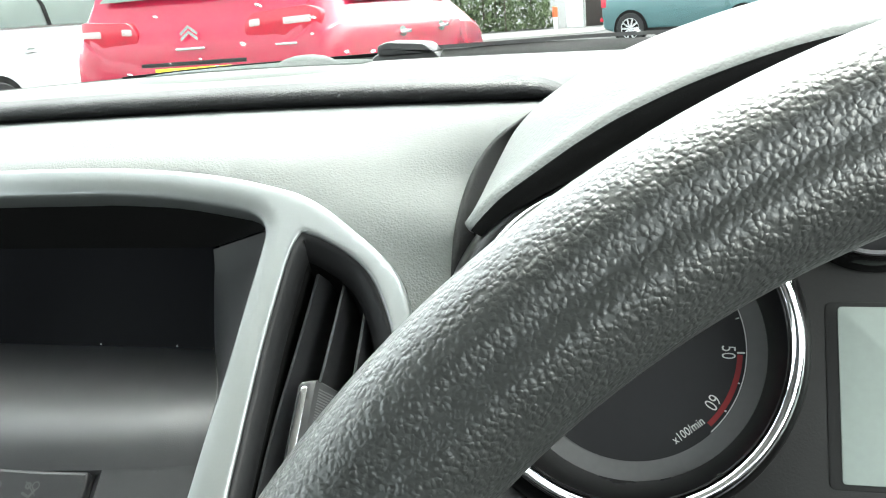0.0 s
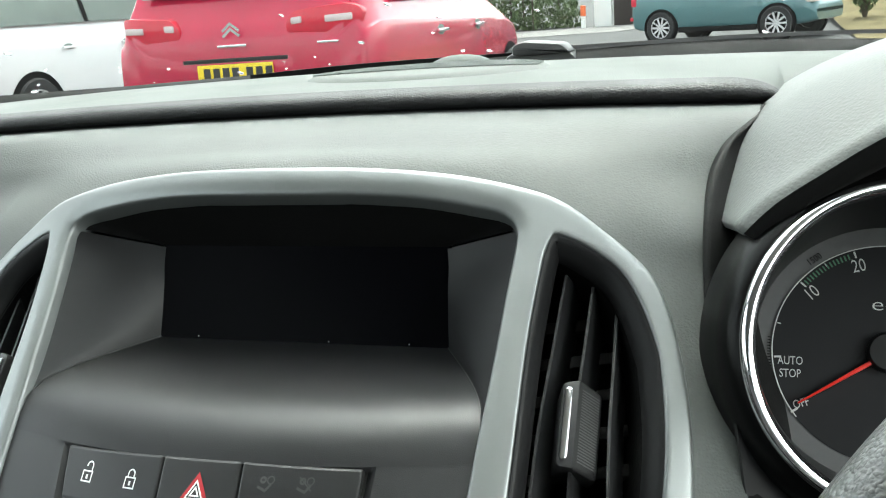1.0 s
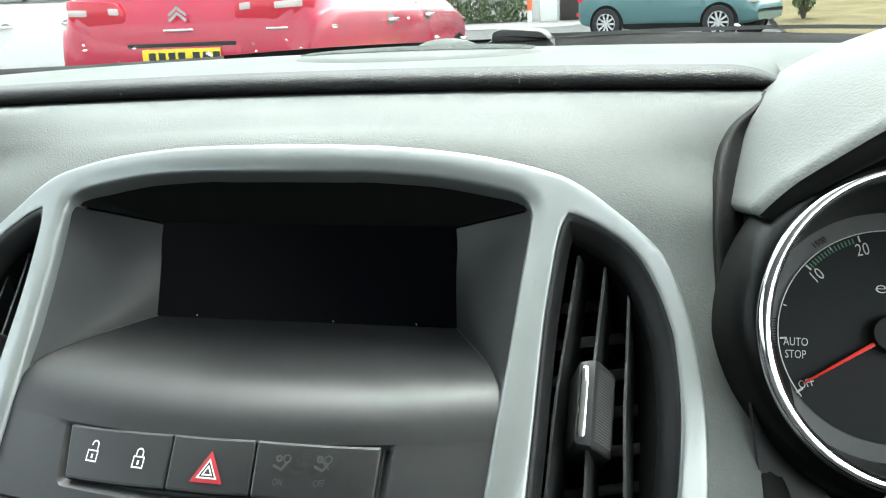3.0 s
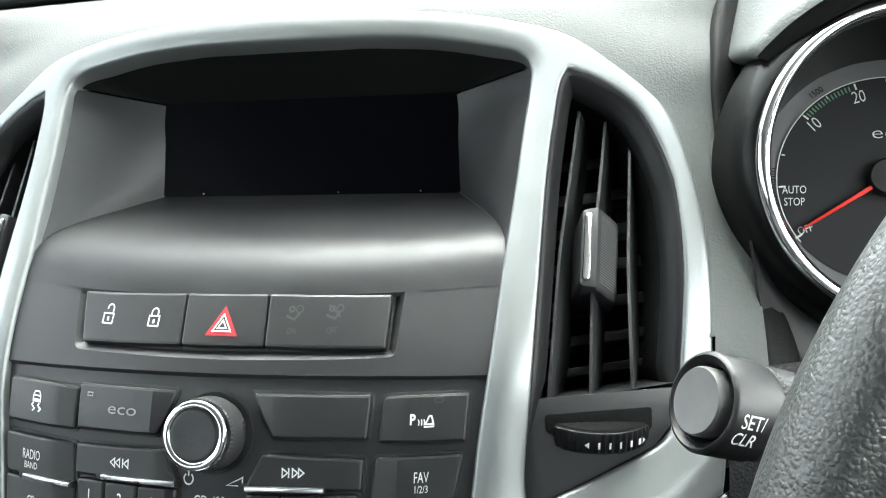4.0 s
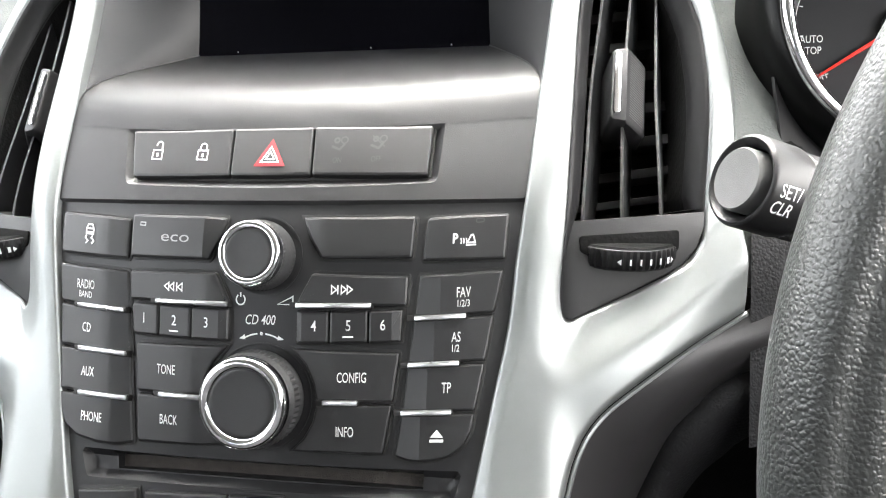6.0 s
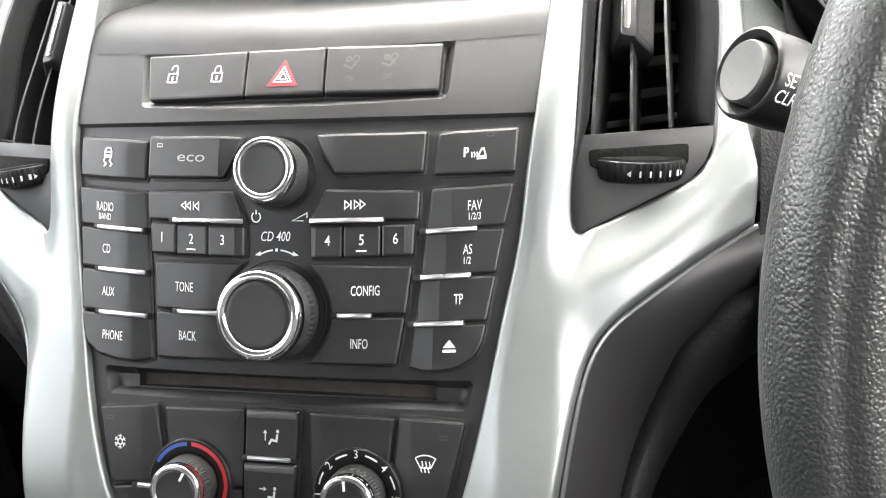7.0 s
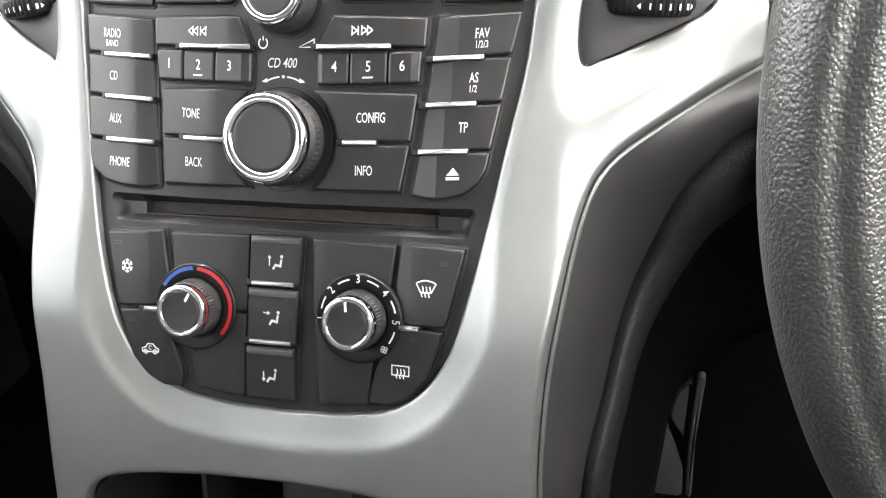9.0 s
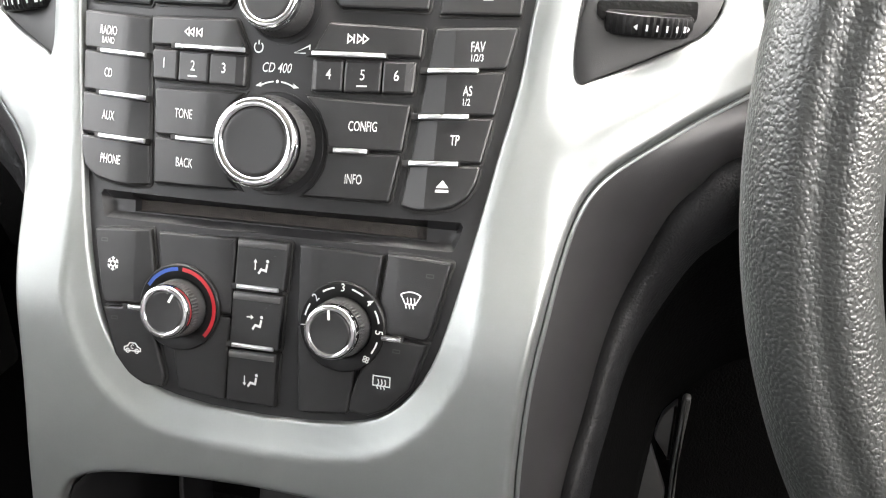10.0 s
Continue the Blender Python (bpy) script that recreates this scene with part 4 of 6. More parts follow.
# ---------------------------------------------------------------- air vents
def vent(sgn):
    """A side vent: dark funnel, three upright fins, cross slats, a slider tab, a sill plate and a thumb wheel."""
    S = lambda x, z, h=0.0: Vector((sgn * F(x, z, h).x, F(x, z, h).y, F(x, z, h).z))
    ob = group_of("air_vent", S(.15, .90, -.05), "black air vent with three upright fins and slider tab", "air vent", "console vents")
    loop = dense(ccw(VENT_R), .004)
    lip_h = silver_height(np.array(inset(loop, -.0002))) - .0002

    def ring(k, d):
        out = []
        for p, q, h0 in zip(loop, inset(loop, .0060 * k) if k else loop, lip_h):
            f = .12 + .88 * min(max((p[1] - .882) / .02, 0), 1)
            out.append(S(p[0] + (q[0] - p[0]) * f, p[1] + (q[1] - p[1]) * f, h0 + d * (1 if d < -.006 else f)))
        return out
    part("funnel", grid([ring(0, 0), ring(.15, -.0001), ring(.35, -.0012), ring(.8, -.0048), ring(1, -.0072), ring(1.06, -.0095)], None, True), FUNNEL, ob, "dark bevelled surround", smooth=50)
    part("duct", grid([ring(1.04, -.0085), ring(1.04, -.020), ring(1.04, -.045)], None, True), MATTBLACK, ob)
    bm = bmesh.new()
    poly_face(lambda x, z, h: S(x, z, h), loop, -.044, bm)
    part("back", bm, MATTBLACK, ob)
    # fins
    for (xt, zt), (xb, zb), mid in (((.1375, .9945), (.1306, .8945), .1322), ((.1492, .9895), (.1466, .8935), .1457), ((.1598, .9830), (.1628, .8915), .1600)):
        line = [(xt, zt), ((xt + mid) / 2, zt * .75 + zb * .25), (mid, (zt + zb) / 2), ((mid + xb) / 2, zt * .25 + zb * .75), (xb, zb)]
        line = smooth_line(line, 4)
        rows = [[], [], [], []]
        for p in line:
            dip = -.007 - .004 * min(max((p[1] - .896) / .09, 0), 1)
            f = S(p[0], p[1], dip)
            g = S(p[0] + .0105, p[1], dip - .027)
            n = Vector((.0006, 0, 0))
            rows[0].append(f - n)
            rows[1].append(g - n)
            rows[2].append(g + n)
            rows[3].append(f + n)
        bm = bmesh.new()
        vs = [[bm.verts.new(q) for q in r] for r in rows]
        for a, b in ((0, 1), (1, 2), (2, 3), (3, 0)):
            for j in range(len(line) - 1):
                bm.faces.new((vs[a][j], vs[a][j + 1], vs[b][j + 1], vs[b][j]))
        for j in (0, -1):
            bm.faces.new([vs[i][j] for i in range(4)])
        part("fin", bm, FINBLACK, ob)
    for i in range(7):
        z = .905 + i * .0125
        bm = slab(lambda x, zz, h: S(x, zz, h), [(.1245, z), (.1785 - .002 * max(0, i - 4), z), (.1785 - .002 * max(0, i - 4), z + .004), (.1245, z + .004)], -.042, -.033, .0006)
        part("slat", bm, SATIN, ob)
    rows = [[S(x, .8950 + .0045 * k, -.005 - .035 * k) for x in np.linspace(.124, .178, 9)] for k in np.linspace(0, 1, 5)]
    part("floor", grid(rows), SATIN, ob)
    # slider tab with chrome front
    fall = lambda x, z: -max(0, x - .1462) * 1.05
    bm = slab(lambda x, z, h: S(x, z, h), rpoly([(.1396, .9562), (.1465, .9565), (.1572, .9530), (.1572, .9265), (.1480, .9290), (.1396, .9308)], .0020), -.026, -.0030, .0014, fall, (((.1462, 0), (1, 0)), ((.1472, 0), (1, 0)), ((.152, 0), (1, 0))))
    tab = part("slider_tab", bm, FINBLACK, ob, "dark slider tab")
    bm = slab(lambda x, z, h: S(x, z, h), rpoly([(.1408, .9545), (.1438, .9545), (.1438, .9322), (.1406, .9324)], .0014), -.006, -.0018, .0008)
    part("chrome_strip", bm, CHROME, tab, "chrome front strip")
    bm = bmesh.new()
    for i in range(26):
        z = .9318 + i * .00086
        stroke(lambda x, zz, h: S(x, zz, h + fall(x, zz)), [(.1478, z), (.1515, z - .0010), (.1562, z - .0023)], .00042, -.0027, bm)
    part("ribs", bm, STALKGREY, tab, "fine pale ribs")
    # sill plate and thumb wheel
    PL = [(.1222, .8962), (.1795, .8934), (.1792, .8872), (.1763, .8798), (.1705, .8738), (.150, .8668), (.1302, .8606), (.126, .8591), (.1226, .8613), (.1215, .8713)]
    part("sill_plate", slab(lambda x, z, h: S(x, z, h), PL, -.014, -.0036, .0008), SATIN, ob)
    WH = rpoly([(.1290, .8902), (.1690, .8878), (.1690, .8800), (.1600, .8780), (.1400, .8790), (.1296, .8840)], .0016)
    part("wheel_slot", slab(lambda x, z, h: S(x, z, h), WH, -.008, -.0033, .0002), MATTBLACK, ob)
    m0 = face_pose(.1500, .8848, -.0018)
    if sgn < 0:
        m0 = Matrix.Diagonal((-1, 1, 1, 1)) @ m0 @ Matrix.Diagonal((-1, 1, 1, 1))
    turn = m0 @ pose(0, 0, -.0168, -74, 0, 2)
    wheel = lathe([(.0120, -.0054), (.0224, -.0054), (.0236, -.0046), (.0242, -.0030), (.0242, .0016), (.0236, .0030), (.0226, .0036)], turn, 110, None, lambda i, h: -.0007 * (i % 2) if -.0050 < h < .0028 else 0)
    cap = lathe([(.0231, .0034), (.0224, .0042), (.012, .0046), (.00001, .0046)], turn, 80)
    wob = part("thumb_wheel", wheel, FUNNEL, ob, "ribbed thumb wheel with white marks", smooth=20)
    part("wheel_face", cap, MATTBLACK, wob)
    bm = bmesh.new()

    def W(a, v, h):
        r = .0244
        v = -.0014 + v * .9
        return turn @ Vector((r * math.sin(radians(a)), -r * math.cos(radians(a)), v))
    W2 = W
    for i, (a, w) in enumerate(((-8, 1.8), (2, 1.8), (12, 2.0), (23, 2.4), (33, 3.4))):
        bm.faces.new([bm.verts.new(W2(*q, 0)) for q in ((a, -.0014), (a + w, -.0014), (a + w, .0014), (a, .0014))])
    for a, w in ((-20, 4), (43, -4)):
        bm.faces.new([bm.verts.new(W2(*q, 0)) for q in ((a, 0), (a + w, -.0014), (a + w, .0014))])
    part("marks", bm, INK, wob, smooth=0)
    return ob


vent(1)
vent(-1)


# ---------------------------------------------------------------- dashboard
def bow(x):
    return .06 * x * x


def wing(x):
    a = abs(x)
    return 1.3 * a * a if a < .2 else .052 + .35 * (a - .2)


def skin_row(x):
    """Front skin of the dashboard at x, from under the lip down to the knees."""
    w, b = wing(x) if abs(x) < .2 else .052 + .0175 * (1 - math.exp(-(abs(x) - .2) / .05)), bow(x)
    pts = [(.268, 1.0486 - b), (.236, 1.0474 - b), (.205, 1.0464 - b), (.172 + .35 * w, 1.0446 - b - .05 * w), (.145 + .6 * w, 1.0412 - b - .18 * w), (.119 + .85 * w, 1.0368 - b - .35 * w)]
    for z in (1.018 - .3 * w, .985, .95, .91, .88, .86):
        pts.append((float(np.interp(z, ZT, YT)) + wing(x) * 1.0 + .004, z))
    line = smooth_line([(x, y, z) for y, z in pts], 10)
    for p in line:
        if p.z < .995:
            p.x = min(p.x, float(np.interp(p.z, (.887, .9056, .9333, .9545, .9698, .995), (.2131, .2115, .2079, .1992, .1965, .1950))))
    under = inside(np.array([(p.x, p.z) for p in line]), inset(ccw(OUTER), .0035))
    for p, u in zip(line, under):
        if u and p.y < .125 + wing(x):
            p.y += .075
    return line


dash = group_of("dashboard", (0, .2, .72), "grey soft-touch dashboard with grained top and dark padded lip", "dashboard")
xs = list(np.linspace(-.74, -.26, 13)) + list(np.linspace(-.24, .216, 190))
part("front_skin", grid([skin_row(x) for x in xs]), SOFT, dash, "smooth pale grey soft-touch skin")


def lip_end(x):
    """1 along the lip, falling to 0 where it rounds off beside the instrument hood."""
    return math.sqrt(max(0.0, 1 - max(0.0, (x - .196) / .032) ** 2))


def lip_row(x):
    e, b = lip_end(x), bow(x)
    pts = [(.245, 1.0478), (.236, 1.0474), (.2265, 1.0490), (.2235, 1.0530), (.2275, 1.0575), (.240, 1.0600)]
    return smooth_line([(x, .245 + (y - .245) * (.35 + .65 * e), 1.0474 + (z - 1.0474) * e - b) for y, z in pts], 5)


def top_row(x):
    e, b = lip_end(x), bow(x)
    pts = [(.245 - .005 * (.35 + .65 * e), 1.0474 + .0126 * e - b), (.262, 1.0474 + .0136 * (.5 + .5 * e) - b), (.30, 1.0612 - .002 * (1 - e) - b), (.34, 1.0610 - b), (.38, 1.0602 - b), (.44, 1.0580 - b), (.50, 1.0520 - b), (.53, 1.040 - b), (.54, 1.02 - b)]
    return smooth_line([(x, y, z) for y, z in pts], 4)


xl = list(np.linspace(-.74, -.3, 12)) + list(np.linspace(-.28, .19, 40)) + list(np.linspace(.193, .228, 22))
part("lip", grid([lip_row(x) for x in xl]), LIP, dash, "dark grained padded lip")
part("top_pad", grid([top_row(x) for x in list(np.linspace(-.74, .19, 40)) + list(np.linspace(.193, .228, 22)) + list(np.linspace(.24, .74, 20))]), PAD, dash, "pale grey grained top")
# speaker grille on the top
bm = bmesh.new()
GC = Vector((.0, .338))
disc = []
for k in (1.0, .94, .7, .4, .1):
    disc.append([(GC.x + .086 * k * math.cos(a), GC.y + .062 * k * math.sin(a), 1.0600 + (.0028 if k < .97 else .0002) + .0014 * (1 - k * k)) for a in np.linspace(0, 2 * math.pi, 65)[:-1]])
grille = group_of("speaker_grille", (GC.x, GC.y, 1.06), "oval grey speaker grille on the dashboard top", "speaker grille")
part("lid", grid(disc, None, True), PAD, grille)
bm = bmesh.new()
for i in range(44):
    u = -.0785 + i * .00365
    half = .054 * math.sqrt(max(0, 1 - (u / .081) ** 2))
    for v0, v1 in ((-.012, half),):
        if v1 - v0 < .004:
            continue
        ends = []
        for v in np.linspace(v0, v1, 5):
            zz = 1.0600 + .0028 + .0014 * (1 - (u / .086) ** 2 - (v / .062) ** 2)
            ends.append([(GC.x + u - .0008, GC.y + v, zz - .0004), (GC.x + u - .0006, GC.y + v, zz + .0009), (GC.x + u + .0006, GC.y + v, zz + .0009), (GC.x + u + .0008, GC.y + v, zz - .0004)])
        grid(ends, bm)
tagged(part("ribs", bm, PAD, grille, "fine grey ribs", smooth=0), kind="stuff")
bm = bmesh.new()
rows = [[(.002 + .025 * k * math.cos(a), .416 + .014 * k * math.sin(a), 1.0585 + .0088 * math.sqrt(max(0, 1 - k * k))) for a in np.linspace(0, 2 * math.pi, 33)[:-1]] for k in (1, .97, .85, .6, .3, .02)]
thing("sun_sensor", grid(rows, bm, True), PAD, "small grey domed light sensor on the dashboard", "sensor")

# ---------------------------------------------------------------- instrument binnacle
RIM = [(.2046, 1.0120), (.2100, 1.0180), (.2190, 1.0262), (.2340, 1.0365), (.2500, 1.0470), (.2700, 1.0578), (.3000, 1.0700), (.3360, 1.0800), (.3700, 1.0830)]
BACK = [(.2015, .9850), (.1985, .9950), (.1994, 1.0120), (.2050, 1.0310), (.2165, 1.0445), (.2330, 1.0562), (.2520, 1.0660), (.2780, 1.0755), (.3080, 1.0835), (.3420, 1.0892), (.3700, 1.0905)]
RIMF = RIM + [(.74 - x, z) for x, z in RIM[::-1][1:]]
BACKF = BACK + [(.74 - x, z) for x, z in BACK[::-1][1:]]


def lay(pts, n=90):
    """n points evenly along a smooth line through pts."""
    q = np.array([tuple(p) for p in smooth_line(pts, 8)])
    d = np.r_[0, np.cumsum(np.linalg.norm(np.diff(q, axis=0), axis=1))]
    return [Vector([float(np.interp(t, d, q[:, k])) for k in range(3)]) for t in np.linspace(0, d[-1], n)]


binn = group_of("instrument_binnacle", (.37, .15, .86), "grained grey instrument hood over dark dials", "instrument binnacle")
ra = lay([(x, .100, z) for x, z in RIMF])
rb = lay([(x, .205, z) for x, z in BACKF])
rows = []
for k in np.linspace(0, 1, 12):
    bulge = .006 * math.sin(math.pi * min(1, k * 1.0))
    row = []
    for a, b in zip(ra, rb):
        p = a.lerp(b, k)
        n = Vector((p.x - .37, 0, p.z - .93)).normalized()
        row.append(p + n * bulge)
    rows.append(row)
rows.append([Vector((b.x + (b.x - .37) * .02, .26, b.z - .004)) for b in rb])
rows.append([Vector((b.x + (b.x - .37) * .05, .34, b.z - .022)) for b in rb])
front = []
for k in range(9):
    a = radians(125) * (1 - k / 8)
    front.append([p + Vector((0, -.008 * math.sin(a), 0)) + Vector((p.x - .37, 0, p.z - .93)).normalized() * (-.008 + .008 * math.cos(a)) for p in ra])
shell = []
for i, r in enumerate(front[:-1] + rows):
    p = Vector(r[0])
    f = min(1, i / 9)
    shell.append([p + Vector((.016 * f, .022, -.004)), p + Vector((.009 * f, .014, -.0075 * f)), p + Vector((.004 * f, .006, -.0055 * f)), p + Vector((.0012 * f, .001, -.0030 * f))] + list(r))
part("hood", grid(shell[4:]), HOOD, binn, "pale grey grained hood", smooth=80)
# Lower roll and inside of the grained hood, coloured black for their shade.
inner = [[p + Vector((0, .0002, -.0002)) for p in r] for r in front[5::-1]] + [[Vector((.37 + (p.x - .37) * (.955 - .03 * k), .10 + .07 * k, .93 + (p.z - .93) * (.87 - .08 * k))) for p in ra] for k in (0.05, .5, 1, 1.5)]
part("shaded_hood_inside", grid(inner), SHADEBLACK, binn, "inside of the hood and its rolled edge, blacked in as shade", smooth=80)
# binnacle cheek, from the lip's end down beside the dial; shade coloured in
cheek = []
for x, y, z, w in ((.2195, .205, 1.0455, .004), (.2105, .188, 1.0400, .006), (.2003, .171, 1.0322, .009), (.1945, .149, 1.0202, .012), (.1927, .125, 1.0020, .014), (.1933, .1105, .9817, .014), (.1955, .0965, .9660, .014), (.1990, .0890, .9530, .014), (.2066, .0760, .9333, .014), (.2106, .0565, .9056, .014), (.2123, .0450, .887, .014), (.2128, .034, .86, .014), (.2128, .029, .84, .014)):
    cheek.append(smooth_line([(x - .002, y + .012, z), (x, y, z), (x + w * .45, y + .0035, z - .001), (x + w * .8, y + .009, z - .002), (x + w * 1.2, y + .022, z - .004), (x + w * 1.5, y + .05, z - .006)], 4))
cheek = [list(r) for r in zip(*[smooth_line(c, 5) for c in zip(*cheek)])]
part("shaded_cheek", grid(cheek), CHEEKSHADE, binn, "rounded cheek beside the dials, coloured dark for its shade", smooth=80)

TILT = radians(28)
DU = Vector((0, math.sin(TILT), math.cos(TILT)))
DN = Vector((0, -math.cos(TILT), math.sin(TILT)))
DC = Vector((.2665, .112, .926)) + DU * .027


def DM(u, v, h=0.0):
    return DC + Vector((1, 0, 0)) * u + DU * v + DN * h


DPOSE = Matrix(((1, DU.x, DN.x, DC.x), (0, DU.y, DN.y, DC.y), (0, DU.z, DN.z, DC.z), (0, 0, 0, 1)))
plate = rpoly([(-.060, -.090), (.250, -.090), (.250, .072), (-.040, .072), (-.058, .04)], .01)
part("cluster_plate", slab(DM, plate, -.03, -.0015, .001), GROOVE, binn)
tach = group_of("rev_counter", DC, "black rev counter dial with white figures, red needle and chrome ring", "dial")
RA, RB, RCEN = .3459, .2675, Vector((.2708, .0822, .9686))
RU = Vector((math.cos(RB), math.sin(RB), 0))
RV = Vector((-math.sin(RB) * math.sin(RA), math.cos(RB) * math.sin(RA), math.cos(RA)))
RN = RU.cross(RV)
RPOSE = Matrix(((RU.x, RV.x, RN.x, RCEN.x), (RU.y, RV.y, RN.y, RCEN.y), (RU.z, RV.z, RN.z, RCEN.z), (0, 0, 0, 1)))
part("band", lathe([(.0560, .0002), (.00001, .0002)], DPOSE, 96), DIALGREY, tach, "grey graduated band")
part("face", lathe([(.0466, -.002), (.0466, .0006), (.00001, .0006)], DPOSE, 96), DIAL, tach)
rows = []
for k in np.linspace(0, 1, 7):
    rows.append([(RPOSE @ Vector(((.0592 - .002 * k) * math.cos(t), (.0592 - .002 * k) * math.sin(t), -.002))).lerp(DM(.0545 * math.cos(t), .0545 * math.sin(t), .0004), k) for t in np.linspace(0, 2 * math.pi, 97)[:-1]])
part("inner_bezel", grid(rows, None, True), SHROUD, tach, "satin black inner bezel", smooth=80)
part("chrome_ring", lathe([(.0588, -.0034), (.0594, -.0016), (.0604, -.0002), (.0618, .0006), (.0632, .0004), (.0644, -.0006), (.0650, -.0022), (.0651, -.0036)], RPOSE, 128), CHROME, tach, "polished chrome ring")
part("ring_shroud", lathe([(.0649, -.0030), (.0662, -.0036), (.0690, -.0075), (.0715, -.0160), (.0735, -.0340)], RPOSE, 128), SHROUD, tach, "satin black shroud")


def dial_angle(i):
    """Angle of the scale at i hundred revs."""
    return float(np.interp(i, (0, 10, 20, 30, 40, 50, 60), (184, 139, 106, 72, 36, -1, -33)))


def tach_print(bm):
    h = .0009
    stroke(DM, arc(0, 0, .0462, 218, -46, 90), .0005, h + .0002, bm)
    for i in range(61):
        a = radians(dial_angle(i))
        big = i % 10 == 0
        if i < 12 and not big:
            continue
        if big or i % 5 == 0:
            stroke(DM, [(.0455 * math.cos(a), .0455 * math.sin(a)), ((.0425 if big else .044) * math.cos(a), (.0425 if big else .044) * math.sin(a))], .0008 if big else .0005, h, bm)
    a = radians(214.7)
    stroke(DM, [(.0470 * math.cos(a), .0470 * math.sin(a)), (.0435 * math.cos(a), .0435 * math.sin(a))], .0009, h, bm)
    a = radians(165)
    stroke(DM, [(.0455 * math.cos(a), .0455 * math.sin(a)), (.0440 * math.cos(a), .0440 * math.sin(a))], .0006, h, bm)
    for k in range(1, 7):
        a = dial_angle(k * 10)
        lettering(DM, str(k * 10), .0056, .0392 * math.cos(radians(a)), .0392 * math.sin(radians(a)), h, bm, .72, turn=(a - 90) * .8 if k < 4 else (a - 90), bold=-.004)
    lettering(DM, "AUTO", .0036, -.0388, -.0045, h, bm, .72, bold=0)
    lettering(DM, "STOP", .0036, -.0388, -.0100, h, bm, .72, bold=0)
    lettering(DM, "OFF", .0036, -.0345, -.0225, h, bm, .75, turn=18)
    lettering(DM, "eco", .0036, .0020, .0200, h, bm, 1.4, bold=-.01)
    lettering(DM, "x100/min", .0036, .0230, -.0330, h, bm, .78, turn=38)


bm = bmesh.new()
tach_print(bm)
part("print", bm, DIALINK, tach, "white figures and lettering", smooth=0)
bm = bmesh.new()
for i in range(13, 27):
    a = radians(dial_angle(10) - (i - 12) * 2.1)
    stroke(DM, [(.0450 * math.cos(a), .0450 * math.sin(a)), (.0425 * math.cos(a), .0425 * math.sin(a))], .0007, .0009, bm)
part("green_marks", bm, GREEN, tach, "green economy graduations", smooth=0)
bm = bmesh.new()
stroke(DM, arc(0, 0, .0436, -2, -44, 16), .0022, .0010, bm)
part("red_zone", bm, DARKRED, tach, "dark red limit band", smooth=0)
bm = bmesh.new()
for i in range(16):
    a = radians(196 - i * 1.5)
    stroke(DM, [(.0470 * math.cos(a), .0470 * math.sin(a)), (.0482 * math.cos(a), .0482 * math.sin(a))], .0004, .0008, bm)
lettering(DM, "1500", .0030, -.0285, .0405, .0008, bm, .8, turn=35)
part("band_print", bm, MATTBLACK, tach, "dark figures on the grey band", smooth=0)
na = radians(212.5)
nd, nq = Vector((math.cos(na), math.sin(na))), Vector((-math.sin(na), math.cos(na)))
tipp = nd * .0425
q = [tipp + nq * .0004, nd * -.006 + nq * .0012, nd * -.006 - nq * .0012, tipp - nq * .0004]
part("needle", slab(DM, [tuple(p) for p in q], .0020, .0042, .0003), NEEDLE, tach, "bright red needle")
part("hub", lathe([(.0085, .0006), (.0085, .0045), (.0075, .0058), (.00001, .0060)], DPOSE, 40), BUTTON, tach)
# small upper gauge and trip display
G2 = DPOSE @ pose(.096, .068, .004)
g2 = group_of("small_gauge", G2.translation, "small dark gauge with chrome ring", "dial")
part("face", lathe([(.0270, -.004), (.0270, .0004), (.00001, .0004)], G2, 48), DIAL, g2)
part("chrome_ring", lathe([(.0270, .004), (.0285, .0080), (.0300, .0075), (.0305, .0060)], G2, 64), CHROME, g2, "chrome ring")
part("ring_shroud", lathe([(.0303, .0065), (.0330, .004), (.0350, -.004)], G2, 64), GLOSS, g2)
part("trip_display", slab(DM, rpoly([(.0812, -.0508), (.1500, -.0508), (.1500, .0192), (.0812, .0192)], .002), -.003, -.0006, .0004), LCD, binn, "pale grey trip display")
part("display_surround", slab(DM, rpoly([(.0765, -.0530), (.1520, -.0530), (.1520, .0210), (.0765, .0210)], .003), -.003, -.0011, .0003), GROOVE, binn)
# dark grained knee trim beside the vent, and the plate between the cheek and the dial
rows = []
for z in np.linspace(.895, .80, 14):
    rows.append([(x, float(np.interp(z, ZT, YT)) + .054 + .35 * (x - .2) - .003 * min(1, (.895 - z) / .004), z) for x in np.linspace(.1968, .275, 10)])
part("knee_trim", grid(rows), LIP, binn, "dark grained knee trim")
rows = [[Vector(a).lerp(Vector(b), k) for k in np.linspace(0, 1, 6)] for a, b in (((.2064, .0680, .9400), (.2160, .0780, .9360)), ((.2085, .0640, .9250), (.2240, .0760, .9180)), ((.2120, .0570, .8980), (.2420, .0740, .8930)), ((.2140, .0520, .8750), (.2560, .0700, .8650)))]
part("side_plate", solid(rows, .0016), SATIN, binn, "satin dark plate below the dial")
# lower fascia beside the steering column
rows = []
for x in np.linspace(.2068, .56, 12):
    rows.append(smooth_line([(x, .092, .893), (x, .076, .886), (x, .062, .868), (x, .050, .845), (x, .05, .81)], 4))
part("lower_fascia", solid(rows, .003), SATIN, binn)

